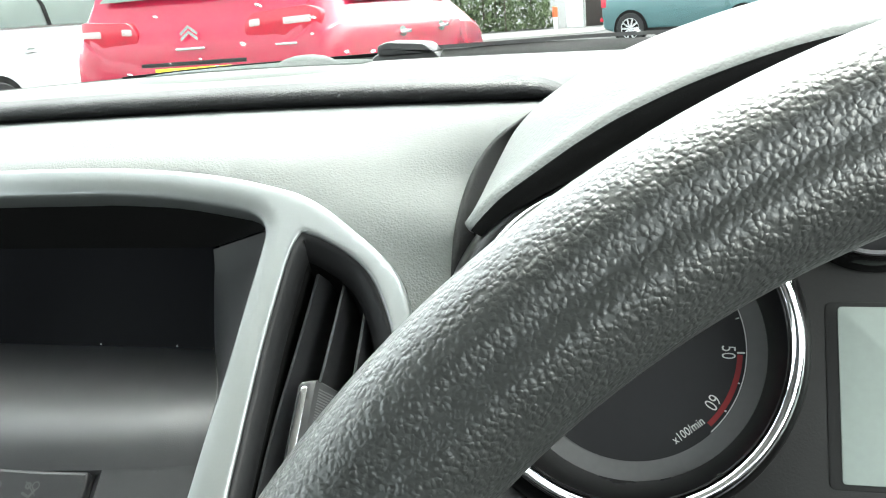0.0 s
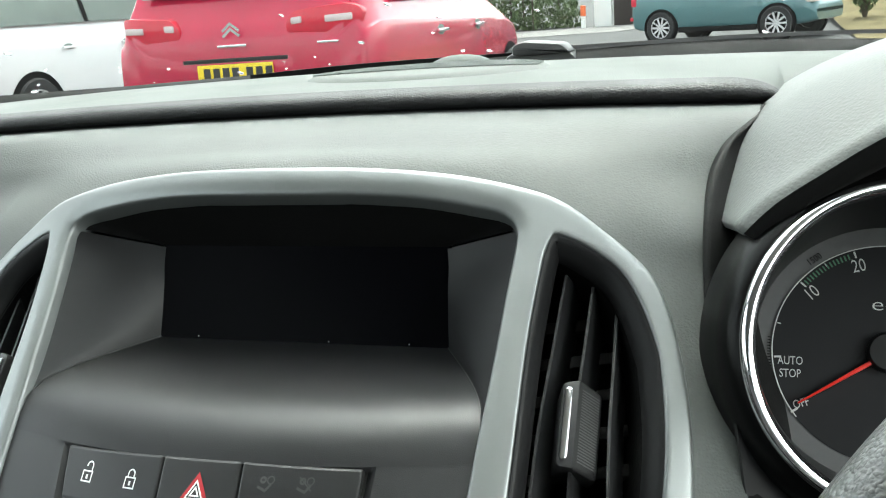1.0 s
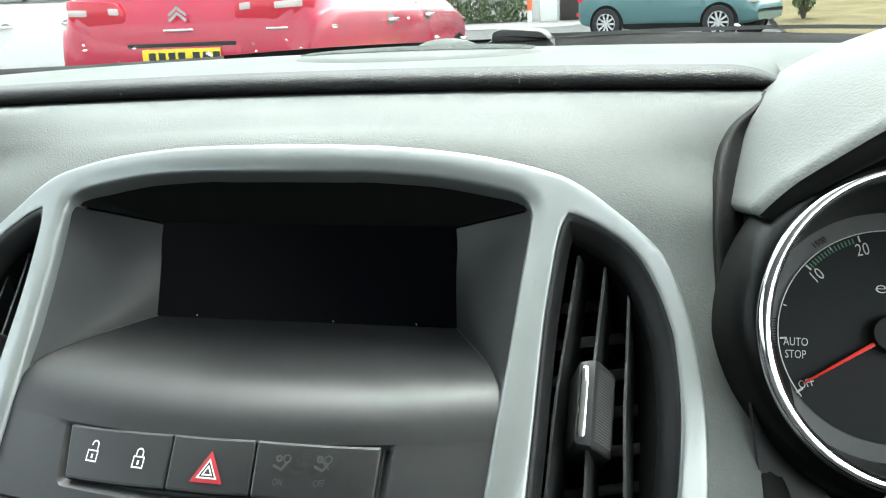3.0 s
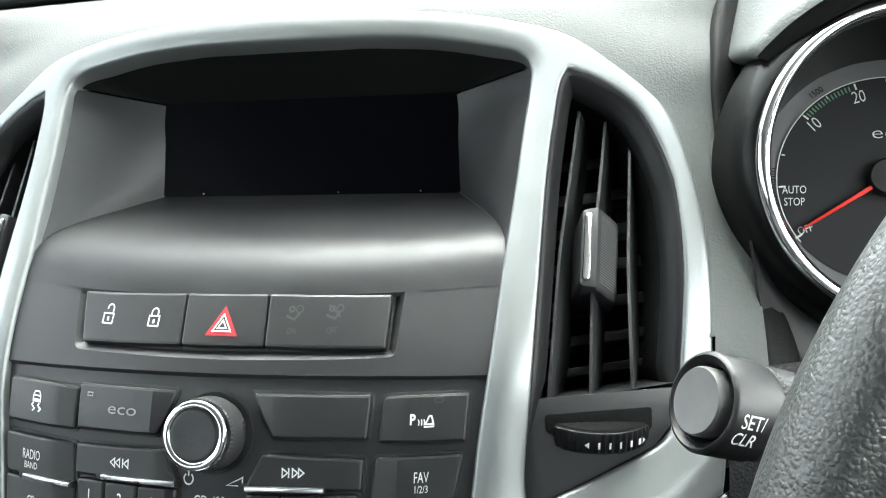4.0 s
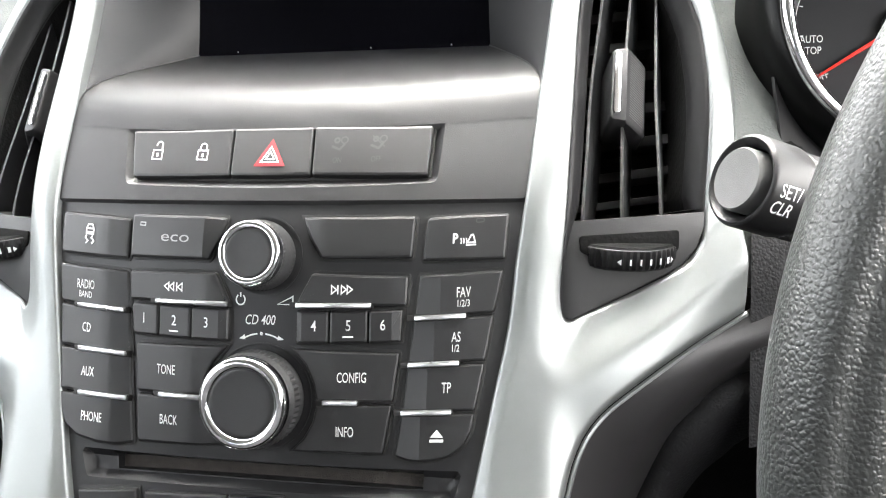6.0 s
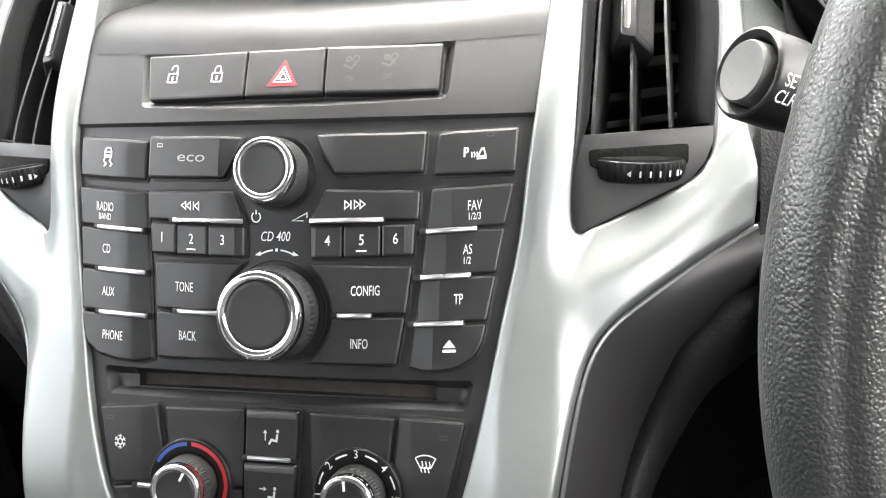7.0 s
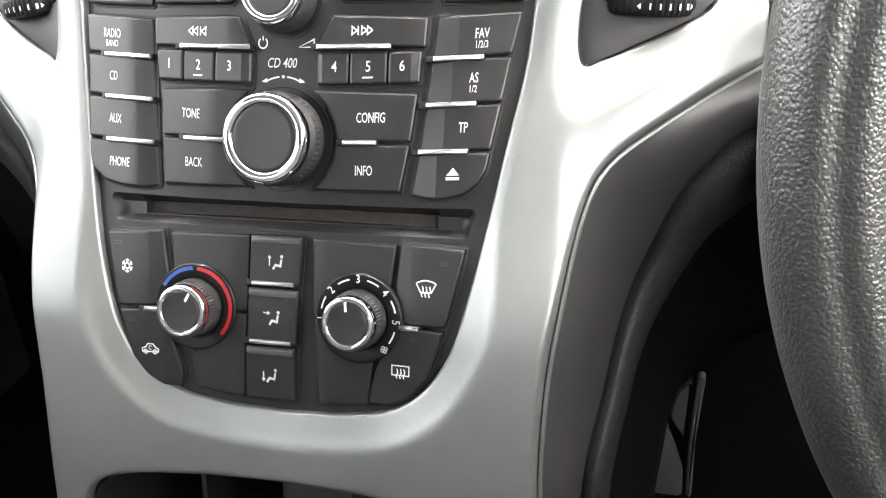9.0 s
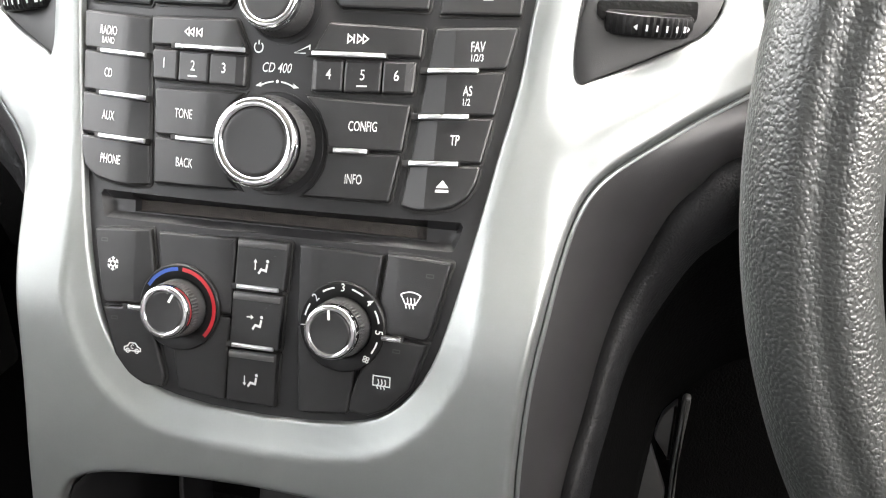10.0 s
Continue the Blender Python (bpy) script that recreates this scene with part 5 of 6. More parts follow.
# ---------------------------------------------------------------- steering wheel and stalk
WC, WA, WB, WR, Wr = Vector((.3988, -.1131, .8842)), .1995, .1940, .2020, .0166
ux = Vector((math.cos(WB), math.sin(WB), 0))
uz = Vector((-math.sin(WB) * math.sin(WA), math.cos(WB) * math.sin(WA), math.cos(WA)))
ua = ux.cross(uz)
if ua.y > 0:
    ua = -ua
wheel = group_of("steering_wheel", WC - uz * .2, "black leather steering wheel with coarse grain", "steering wheel")
NR, NT = 220, 72
SEAMA = radians(82)
rows = []
for i in range(NR):
    t = 2 * math.pi * i / NR
    e = ux * math.cos(t) + uz * math.sin(t)
    row = []
    for j in range(NT):
        f = 2 * math.pi * j / NT
        d = abs((f - SEAMA + math.pi) % (2 * math.pi) - math.pi)
        r = Wr - .0020 * math.exp(-(d / .24) ** 2)
        row.append(WC + e * (WR + r * math.cos(f)) + ua * r * math.sin(f))
    rows.append(row)
rows.append(rows[0])
rim_bm = grid(rows, None, True)
bmesh.ops.remove_doubles(rim_bm, verts=rim_bm.verts, dist=1e-6)
part("rim", rim_bm, LEATHER, wheel, smooth=80)
WM = Matrix(((ux.x, uz.x, ua.x, WC.x), (ux.y, uz.y, ua.y, WC.y), (ux.z, uz.z, ua.z, WC.z), (0, 0, 0, 1)))
part("hub", lathe([(.035, -.05), (.07, -.035), (.075, -.012), (.06, -.002), (.00001, 0)], WM, 40), GREYPLASTIC, wheel)
for a0, a1 in ((.03, .182),):
    part("spoke", box((a0, -.022, -.034), (a1, .022, -.014), .006, None, WM), GREYPLASTIC, wheel)
part("spoke", box((-.02, -.182, -.034), (.02, -.03, -.014), .006, None, WM), GREYPLASTIC, wheel)
col_bm = lathe([(.035, -.33), (.038, -.06), (.032, -.03)], WM, 32)
thing("steering_column", col_bm, MATTBLACK, "black plastic steering column shroud behind the wheel", "steering column")

SE, SD = Vector((.1842, -.0640, .9353)), Vector((-.765, -.499, .407)).normalized()
su = (Vector((0, 0, 1)) - SD * SD.z).normalized()
sr = su.cross(SD)
SM = Matrix(((sr.x, su.x, SD.x, SE.x), (sr.y, su.y, SD.y, SE.y), (sr.z, su.z, SD.z, SE.z), (0, 0, 0, 1)))
stalk = group_of("control_stalk", SE, "black control stalk lettered SET/CLR with end button", "control stalk")
part("barrel", lathe([(.0118, -.160), (.0125, -.032), (.0132, -.0185), (.0138, -.0180), (.0139, -.0162), (.0147, -.0155), (.0147, -.0012), (.0142, -.0002), (.0134, .0002), (.0118, -.0012), (.0108, -.0030), (.0106, -.006)], SM, 56), BUTTON, stalk)
part("knurled_ring", lathe([(.0126, -.0300), (.0136, -.0290), (.0136, -.0195), (.0128, -.0188)], SM, 96, None, lambda i, h: .0005 * (i % 2)), GREYPLASTIC, stalk)
# Button coloured paler than the barrel in place of its sheen.
part("end_button", lathe([(.0100, -.0060), (.0100, .0010), (.0094, .0020), (.006, .0018), (.00001, .0017)], SM, 48), STALKGREY, stalk, "round dished end button, coloured paler for its sheen")
off = radians(-5)


def SMAP(u, v, h=0.0):
    a = off + v / .0147
    return SM @ Vector(((.0147 + h) * math.cos(a), (.0147 + h) * math.sin(a), -.0066 - u))


bm = bmesh.new()
lettering(SMAP, "SET/", .0042, .0006, .0026, .0002, bm, .78, turn=0)
lettering(SMAP, "CLR", .0042, -.0004, -.0028, .0002, bm, .78, turn=0)
part("lettering", bm, INK, stalk, smooth=0)

# ---------------------------------------------------------------- console flanks, pocket and footwell
def even(line, n):
    """n points evenly along a line."""
    q = np.array([tuple(p) for p in line])
    d = np.r_[0, np.cumsum(np.linalg.norm(np.diff(q, axis=0), axis=1))]
    return [Vector([float(np.interp(t, d, q[:, k])) for k in range(3)]) for t in np.linspace(0, d[-1], n)]


for sgn in (1, -1):
    e0 = even(smooth_line([Vector((.250, .052, .872))] + [F(x + .0004, z, -.0045) for x, z in EDGE_R], 3), 48)
    e1 = even(smooth_line([(.250, .035, .840), (.1908, .0165, .8232), (.1761, .0114, .8109), (.1653, .0077, .7998), (.1551, .0040, .7786), (.1459, -.0050, .758), (.1404, -.0190, .7407), (.1359, -.0370, .7175), (.1305, -.0570, .690), (.1285, -.065, .650), (.128, -.070, .600)], 3), 48)
    e2 = even(smooth_line([(.260, .085, .700), (.204, .075, .684), (.183, .060, .674), (.169, .050, .6634), (.162, .035, .647), (.159, .030, .626), (.157, .028, .600), (.156, .026, .585), (.155, .024, .570)], 3), 48)
    fl = group_of("console_flank", (sgn * .13, .0, .6), "dark grey plastic flank beside the silver console", "console flank", "console flanks")
    rows = []
    for k in np.linspace(0, 1, 8):
        rows.append([a.lerp(b, k) + Vector((.002, -.006, .001)) * math.sin(math.pi * k) for a, b in zip(e0, e1)])
    rows2 = [rows[-1]]
    for k in (.03, .07, .12, .18, .26, .36, .48, .62, .8, 1):
        u = min(1, k / .36)
        rows2.append([a.lerp(b, k) + Vector((.005, -.011, .004)) * math.sin(math.pi * (.12 + .88 * u)) for a, b in zip(e1, e2)])
    rows2.append([p + Vector((.01, .12, .02)) for p in rows2[-1]])
    flip = Matrix.Diagonal((sgn, 1, 1))
    part("flank_panel", grid([[flip @ p for p in r] for r in rows]), GRAPHITE, fl)
    part("padded_edge", grid([[flip @ p for p in r] for r in rows2[:6]]), LIP, fl, "grained dark padded edge", smooth=80)
    # The rest of the padded edge, coloured black in place of shade.
    part("shaded_inner_cheek", grid([[flip @ p for p in r] for r in rows2[5:]]), CARPETSHADE, fl, "inner side of the flank, coloured black for its shade", smooth=80)

pocket = group_of("storage_pocket", (0, -.02, .58), "black open storage pocket below the heater controls", "storage pocket")
loop = [(-.0985, .60), (-.0985, .668), (-.095, .6765), (-.087, .6835), (-.07, .688), (-.035, .6907), (0, .6915), (.035, .6907), (.07, .688), (.087, .6835), (.095, .6765), (.0985, .668), (.0985, .60)]
rows = [[F(x, z, .002) + Vector((0, k, -.10 * k)) for x, z in loop] for k in (0, .01, .03, .07, .12)]
part("liner", grid(rows), SATIN, pocket)
bm = bmesh.new()
bm.faces.new([bm.verts.new(F(x, z, 0) + Vector((0, .11, -.01))) for x, z in loop])
part("back", bm, MATTBLACK, pocket)
part("divider", slab(lambda x, z, h: F(x, z, h) + Vector((0, .03, 0)), rpoly([(-.062, .60), (-.060, .675), (-.057, .675), (-.059, .60)], .001), -.03, 0, .001), SATIN, pocket)
part("socket_cover", slab(lambda x, z, h: F(x, z, h) + Vector((0, .025, 0)), rpoly([(-.020, .60), (-.014, .672), (.022, .672), (.026, .60)], .004), -.03, 0, .002), GREYPLASTIC, pocket)

foot = group_of("footwell_trim", (.2, .15, .5), "black ribbed footwell trim beside the pedals", "footwell trim")
rows = [[(.165 + .10 * u, .16 + .02 * u, .42 + .24 * v) for u in np.linspace(0, 1, 6)] for v in np.linspace(0, 1, 6)]
# Liner kept near-black for the footwell's shade.
part("liner", solid(rows, .004), CARPETSHADE, foot)
for tri3 in ([(.1776, .6006), (.1756, .5492), (.1636, .569), (.168, .588)], [(.1800, .604), (.1858, .604), (.1815, .548), (.1815, .500), (.1772, .500), (.1772, .546)], [(.1616, .5628), (.1746, .5237), (.1752, .500), (.148, .500), (.1530, .5378)]):
    part("rib_panel", slab(lambda x, z, h: Vector((x, .155 - h, z)), rpoly(ccw(tri3), .004), 0, .006, .002), STALKGREY, foot)

# ---------------------------------------------------------------- the car's cabin, closed round the camera
thing("cabin_floor", box((-.76, -2.0, .20), (.76, .60, .24)), CARPETSHADE, "black carpeted cabin floor", "floor", kind="structure")
thing("firewall", box((-.76, .55, .24), (.76, .58, .99)), CARPETSHADE, "black firewall behind the dashboard", "wall", kind="structure")
thing("roof_lining", box((-.62, -1.9, 1.380), (.62, -.04, 1.42), .01), HEADLINER, "grey cloth roof lining", "ceiling", kind="structure")
for s in (-1, 1):
    thing("door_panel", box((s * .75 - .03, -1.9, .24), (s * .75 + .03, .55, .965), .015), GREYPLASTIC, "dark grey door panel below the side window", "door panel", kind="structure")
    bm = bmesh.new()
    for y in (-.62,):
        a, b = Vector((s * .75, y, .96)), Vector((s * .62, y + .02, 1.40))
        bm = grid([[a + Vector((-.02, -.05, 0)), a + Vector((.02, -.05, 0)), a + Vector((.02, .05, 0)), a + Vector((-.02, .05, 0))], [b + Vector((-.02, -.04, 0)), b + Vector((.02, -.04, 0)), b + Vector((.02, .04, 0)), b + Vector((-.02, .04, 0))]], bm, True)
    thing("centre_pillar", bm, GREYPLASTIC, "dark grey centre pillar between side windows", "pillar", kind="structure")
    a, b = Vector((s * .75, .62, .98)), Vector((s * .60, -.12, 1.40))
    bm = grid([[a + Vector((-.03, -.03, 0)), a + Vector((.03, -.03, 0)), a + Vector((.03, .03, 0)), a + Vector((-.03, .03, 0))], [b + Vector((-.03, -.03, 0)), b + Vector((.03, -.03, 0)), b + Vector((.03, .03, 0)), b + Vector((-.03, .03, 0))]], None, True)
    thing("windscreen_pillar", bm, GREYPLASTIC, "dark grey windscreen pillar", "pillar", kind="structure")
# Unseen wall, added to block rear light and dim the console's reflections.
thing("added_shade_wall", box((-.70, -.84, .24), (.70, -.74, 1.08), .03), SHADEWALL, "unseen grey wall added behind the camera to hold back light", "wall", kind="structure")
# Unseen and added: runs up to the roof so no light enters behind.
thing("rear_light_block", box((-.76, -1.95, .24), (.76, -1.90, 1.38), .01), CARPETSHADE, "unseen black wall added to keep out light from behind", "wall", kind="structure")

# windscreen with rain drops
GA, GB = Vector((0, .80, 1.015)), Vector((0, -.05, 1.388))


def glass_pt(x, k, out=0.0):
    p = GA.lerp(GB, k)
    n = Vector((0, .375, .89)).normalized()
    return Vector((x, p.y - .10 * (x / .7) ** 2, p.z)) + n * out


bm = solid([[glass_pt(x, k) for x in np.linspace(-.72, .72, 21)] for k in np.linspace(0, 1, 9)], .004)
pane = thing("windscreen", bm, GLASS, "clear laminated windscreen with rain drops", "windscreen", kind="structure", smooth=60)
pane.visible_shadow = False
random.seed(7)
bm = bmesh.new()
for i in range(46):
    x, k = random.uniform(-.7, .55), random.uniform(.03, .36)
    r = random.choice((.0014, .0020, .0030, .0042))
    m = Matrix.Translation(glass_pt(x, k, .004)) @ Euler((radians(-67 + 90), 0, random.uniform(0, 3))).to_matrix().to_4x4() @ Matrix.Diagonal((r * random.uniform(.8, 1.6), r * .9, r * .35, 1))
    bmesh.ops.create_icosphere(bm, subdivisions=2, radius=1, matrix=m)
drops = thing("rain_drops", bm, GLASS, "scattered rain drops on the windscreen", "rain drops", kind="stuff")
drops.visible_shadow = False

# scuttle and wipers outside the glass
cow = []
for x in np.linspace(-.74, .74, 40):
    c = float(np.interp(x, (-.74, -.44, -.25, -.07, .04, .14, .19, .24, .31, .74), (1.038, 1.0430, 1.0485, 1.0525, 1.0560, 1.0560, 1.0550, 1.0535, 1.0490, 1.040)))
    cow.append(smooth_line([(x, .535, c - .020), (x, .56, c - .006), (x, .60, c), (x, .66, c - .004), (x, .80, c - .022), (x, .95, c - .035)], 3))
scuttle = group_of("scuttle_panel", (0, .6, 1.04), "black plastic scuttle panel below the windscreen", "scuttle")
part("panel", grid(cow), MATTBLACK, scuttle)
seal = []
for r in cow:
    c = Vector(r[0])
    seal.append([c + Vector((0, -.003 + .004 * math.cos(t), .004 * math.sin(t))) for t in np.linspace(0, 2 * math.pi, 9)[:-1]])
part("rubber_seal", grid(seal, None, True), GROOVE, scuttle, "black rubber edge seal")
bon = []
for x in np.linspace(-.8, .8, 17):
    bon.append([(x, .95, 1.018 - .05 * x * x), (x, 1.2, .995 - .05 * x * x), (x, 1.6, .90 - .05 * x * x), (x, 1.85, .78 - .05 * x * x), (x, 1.95, .5)])
thing("bonnet", grid(bon), WHITEPAINT, "white car bonnet beyond the windscreen", "bonnet")


def wiper(x0, x1, parent_label):
    ob = group_of("wiper", (x0, .60, 1.045), parent_label, "wiper", "windscreen wipers")
    def shell(y0, y1, line):
        """A rounded cover: an outline in x and z drawn out along y, narrower at its back."""
        bm = bmesh.new()
        pts = ccw(rpoly(line, .004, 4))
        rings = [(inset(pts, .0022), y0), (inset(pts, .0007), y0 + .0006), (pts, y0 + .0022), (pts, y1 - .003), (inset(pts, .002), y1)]
        vs = [[bm.verts.new((x, y, z)) for x, z in r] for r, y in rings]
        for a, b in zip(vs, vs[1:]):
            for i in range(len(a)):
                bm.faces.new((a[i - 1], a[i], b[i], b[i - 1]))
        bm.faces.new(vs[0][::-1])
        bm.faces.new(vs[-1])
        return bm
    part("arm_cover", shell(.560, .594, [(x0 - .002, 1.046), (x0 + .066, 1.046), (x0 + .058, 1.0565), (x0 + .004, 1.0570), (x0 - .002, 1.052)]), GREYPLASTIC, ob)
    part("arm_cap", shell(.556, .590, [(x0 + .006, 1.0545), (x0 + .060, 1.0555), (x0 + .050, 1.0640), (x0 + .016, 1.0672), (x0 + .006, 1.0640)]), GREYPLASTIC, ob)
    pts = smooth_line([(x0 + .05, .585, 1.0590), (x0 + .12, .60, 1.0585), (x0 + .19, .61, 1.0585), (x0 + .30, .62, 1.0560), (x1, .62, 1.048)], 6)
    rows = [[p + Vector((0, .004, -.0022)), p + Vector((0, -.004, -.0022)), p + Vector((0, -.003, .0012)), p + Vector((0, .003, .0006))] for p in pts]
    part("blade", grid(rows, None, True), GREYPLASTIC, ob)
    return ob


wiper(.002, .46, "black wiper arm and blade resting on the scuttle")
ob = group_of("wiper", (-.2, .60, 1.04), "thin black wiper blade lying along the glass", "wiper", "windscreen wipers")
pts = smooth_line([(-.25, .55, 1.0490), (-.15, .575, 1.0520), (0, .59, 1.0535)], 6)
part("blade", grid([[p + Vector((0, .004, -.006)), p + Vector((0, -.004, -.006)), p + Vector((0, -.003, .003)), p + Vector((0, .003, .003))] for p in pts], None, True), MATTBLACK, ob)

# ---------------------------------------------------------------- outside: ground, road edge, planting
thing("ground", box((-400, -400, -.3), (400, 600, 0)), ASPHALT, "damp grey asphalt of a car park", "ground", kind="structure")
bm = bmesh.new()
bm.faces.new([bm.verts.new(p) for p in ((-14, 24.5, .012), (-3.0, 25.5, .012), (-2.0, 29.5, .012), (-14, 29.5, .012))])
thing("pavement", bm, CONCRETE, "pale concrete apron beside the road", "pavement", kind="structure", smooth=0)
gr = []
for x in np.linspace(1.9, 40, 30):
    gr.append([(x, y, min(.5, .02 + .035 * (y - 17.5 - .12 * x)) + .03 * math.sin(x * 1.7 + y)) for y in np.linspace(16.5 + .05 * x, 34, 14)])
thing("grass_bank", grid(gr), DRYGRASS, "dry yellowish mown grass bank", "grass", kind="stuff")


def leaf_mass(name, label, lo, hi, n, size, seed, trunk=False):
    """A bush or hedge: a dark twiggy core and thousands of small leaves with gaps."""
    rnd = random.Random(seed)
    ob = group_of(name, ((lo[0] + hi[0]) / 2, (lo[1] + hi[1]) / 2, lo[2]), label, "hedge" if not trunk else "bush")
    core = bmesh.new()
    for i in range(26):
        x, y = rnd.uniform(lo[0], hi[0]), rnd.uniform(lo[1], hi[1])
        cx, cy = ((lo[0] + hi[0]) / 2, (lo[1] + hi[1]) / 2) if trunk else (x, y)
        z = lo[2] + (hi[2] - lo[2]) * rnd.uniform(.6, .95)
        a, b = Vector((cx, cy, lo[2])), Vector((x, y, z))
        grid([[a + Vector((.03 * math.cos(t), .03 * math.sin(t), 0)) for t in (0, 2.1, 4.2)], [b + Vector((.008 * math.cos(t), .008 * math.sin(t), 0)) for t in (0, 2.1, 4.2)]], core, True)
    part("stem", core, BARK, ob)
    bm = bmesh.new()
    for i in range(n):
        p = Vector([rnd.uniform(lo[k], hi[k]) for k in range(3)])
        if trunk:
            c = Vector([(lo[k] + hi[k]) / 2 for k in range(3)])
            d = Vector([(p[k] - c[k]) / ((hi[k] - lo[k]) / 2) for k in range(3)])
            if d.length > .85 + .25 * noise.noise(p * 1.6):
                continue
        elif p.z > hi[2] - .5 * (1 + noise.noise(p * .7)):
            continue
        s = size * rnd.uniform(.6, 1.4)
        m = Euler((rnd.uniform(0, 6), rnd.uniform(0, 6), rnd.uniform(0, 6))).to_matrix()
        bm.faces.new([bm.verts.new(p + m @ Vector(q) * s) for q in ((-.5, 0, 0), (0, -.25, .05), (.5, 0, 0), (0, .25, .05))])
    part("leaves", bm, LEAF, ob, smooth=0)
    return ob


leaf_mass("hedge", "tall dark green hedge behind the pavement", (-16, 30, 0), (-5.0, 32, 4), 30000, .15, 3)
leaf_mass("hedge", "clipped dark green hedge beyond the grass", (1.5, 33, .4), (6.0, 34.5, 3), 12000, .15, 4)
leaf_mass("bush", "small green conical bush on the grass", (2.0, 21.1, .10), (2.95, 22.05, 2.3), 9000, .10, 5, True)
thing("garden_wall", box((3.3, 30.0, .2), (30, 30.3, 3.2), .02), BLUEWALL, "pale blue-grey plastered wall", "wall", kind="structure")
thing("gate_post", box((-4.30, 29.6, 0), (-3.78, 30.0, 4), .02), POSTWHITE, "white painted gate post", "post")
# Flat panel; its dark brown stands in for the unlit garage opening.
thing("garage_opening", box((-3.78, 30.2, 0), (-2.0, 30.3, 4), .02), OPENINGBROWN, "dark brown panel standing in for the garage's dark opening", "door")
thing("outbuilding", box((-2.0, 30.6, 0), (1.4, 34, 4), .02), POSTWHITE, "white plastered outbuilding beside the garage", "building")
bo = group_of("bollard", (-4.6, 29.4, 0), "orange and white plastic bollard", "bollard")
part("post", lathe([(.07, 0), (.07, .36), (.00001, .36)], pose(-4.6, 29.4, 0), 16), POSTWHITE, bo)
part("band", lathe([(.085, .36), (.085, .66), (.00001, .68)], pose(-4.6, 29.4, 0), 16), ORANGE, bo)


# ---------------------------------------------------------------- parked cars
def road_wheel(parent, x, y, r, s):
    m = pose(x, y, r, 0, 90 * s, 0)
    tyre = part("wheel", lathe([(r * .62, -.10), (r * .93, -.10), (r, -.07), (r, .07), (r * .93, .10), (r * .66, .10), (r * .62, .07)], m, 40), TYRE, parent, "black tyre")
    bm = lathe([(r * .66, .06), (r * .66, .095), (r * .62, .095), (r * .60, .05)], m, 40)
    lathe([(r * .13, .05), (r * .13, .09), (.00001, .095)], m, 20, bm)
    for k in range(5):
        for d in (-.17, .17):
            a = 2 * math.pi * k / 5 + d
            a2 = 2 * math.pi * k / 5 + d * 1.9
            p0, p1 = Vector((r * .10 * math.cos(a), r * .10 * math.sin(a), .085)), Vector((r * .62 * math.cos(a2), r * .62 * math.sin(a2), .09))
            t = (p1 - p0).normalized().cross(Vector((0, 0, 1))) * r * .06
            bm.faces.new([bm.verts.new(m @ q) for q in (p0 - t, p1 - t, p1 + t, p0 + t)])
    rim = part("rim", bm, ALLOY, parent, "bright five-spoke alloy rim")
    rim.parent = tyre
    rim.matrix_parent_inverse = Matrix()
    well = part("rim_well", lathe([(r * .60, .052), (.00001, .052)], m, 32), MATTBLACK, parent, "dark hollow behind the spokes")
    well.parent = tyre
    well.matrix_parent_inverse = Matrix()
    return tyre


def car_body(W, stations):
    """Rings of a car body. Each station: y, width factor, sill height, belt height, roof height, roof width factor."""
    rows = []
    for y, wf, z0, zb, zr, rf in stations:
        w = W / 2 * wf
        pts = [(0, z0), (w * .80, z0), (w * .95, z0 + .06), (w * .985, z0 + .20), (w, (z0 + zb) / 2 + .03), (w * .985, zb - .05), (w * .95, zb), (w * (.95 + rf) / 2, (zb + zr) / 2 + .02), (w * rf, zr - .06), (w * rf * .9, zr - .012), (0, zr)]
        half = smooth_line([(x, y, z) for x, z in pts], 3)
        rows.append(half + [Vector((-p.x, p.y, p.z)) for p in half[::-1][1:-1]])
    return rows


def car(name, label, at, heading, L, W, H, paint, stations, belt, wb, rw, extras=None, size=1.0):
    """A parked car, built facing +y round the ground point between its axles, then turned and set down."""
    root = group_of(name, (0, 0, 0), label, "car", "parked cars")
    rows = [[Vector(p) for p in r] for r in car_body(W, stations)]
    fine = []
    cols = list(zip(*rows))
    for c in cols:
        fine.append(smooth_line(c, 4))
    rows = list(zip(*fine))
    bm = grid([list(r) for r in rows], None, True)
    bm.faces.new([v for v in bm.verts[:len(rows[0])]])
    bm.verts.ensure_lookup_table()
    n = len(rows[0])
    bm.faces.new([bm.verts[len(bm.verts) - n + i] for i in range(n)][::-1])
    bmesh.ops.recalc_face_normals(bm, faces=bm.faces)
    part("body", bm, paint, root, smooth=50)
    for s in (-1, 1):
        for y in (-wb / 2, wb / 2):
            arch = lathe([(rw * 1.17, -.02), (rw * 1.17, .02), (.00001, .02)], pose(s * (W / 2 - .012), y, rw, 0, 90 * s, 0), 36)
            part("wheel_arch", arch, MATTBLACK, root, "dark wheel arch")
            road_wheel(root, s * (W / 2 - .070), y, rw, s)
        part("sill", box((s * (W / 2 - .05), -wb / 2 + .4, .22), (s * (W / 2 + .005), wb / 2 - .4, .33), .02), MATTBLACK, root)
    if extras:
        extras(root)
    root.matrix_world = Matrix.Translation(at) @ pose(0, 0, 0, 0, 0, heading) @ Matrix.Scale(size, 4)
    return root


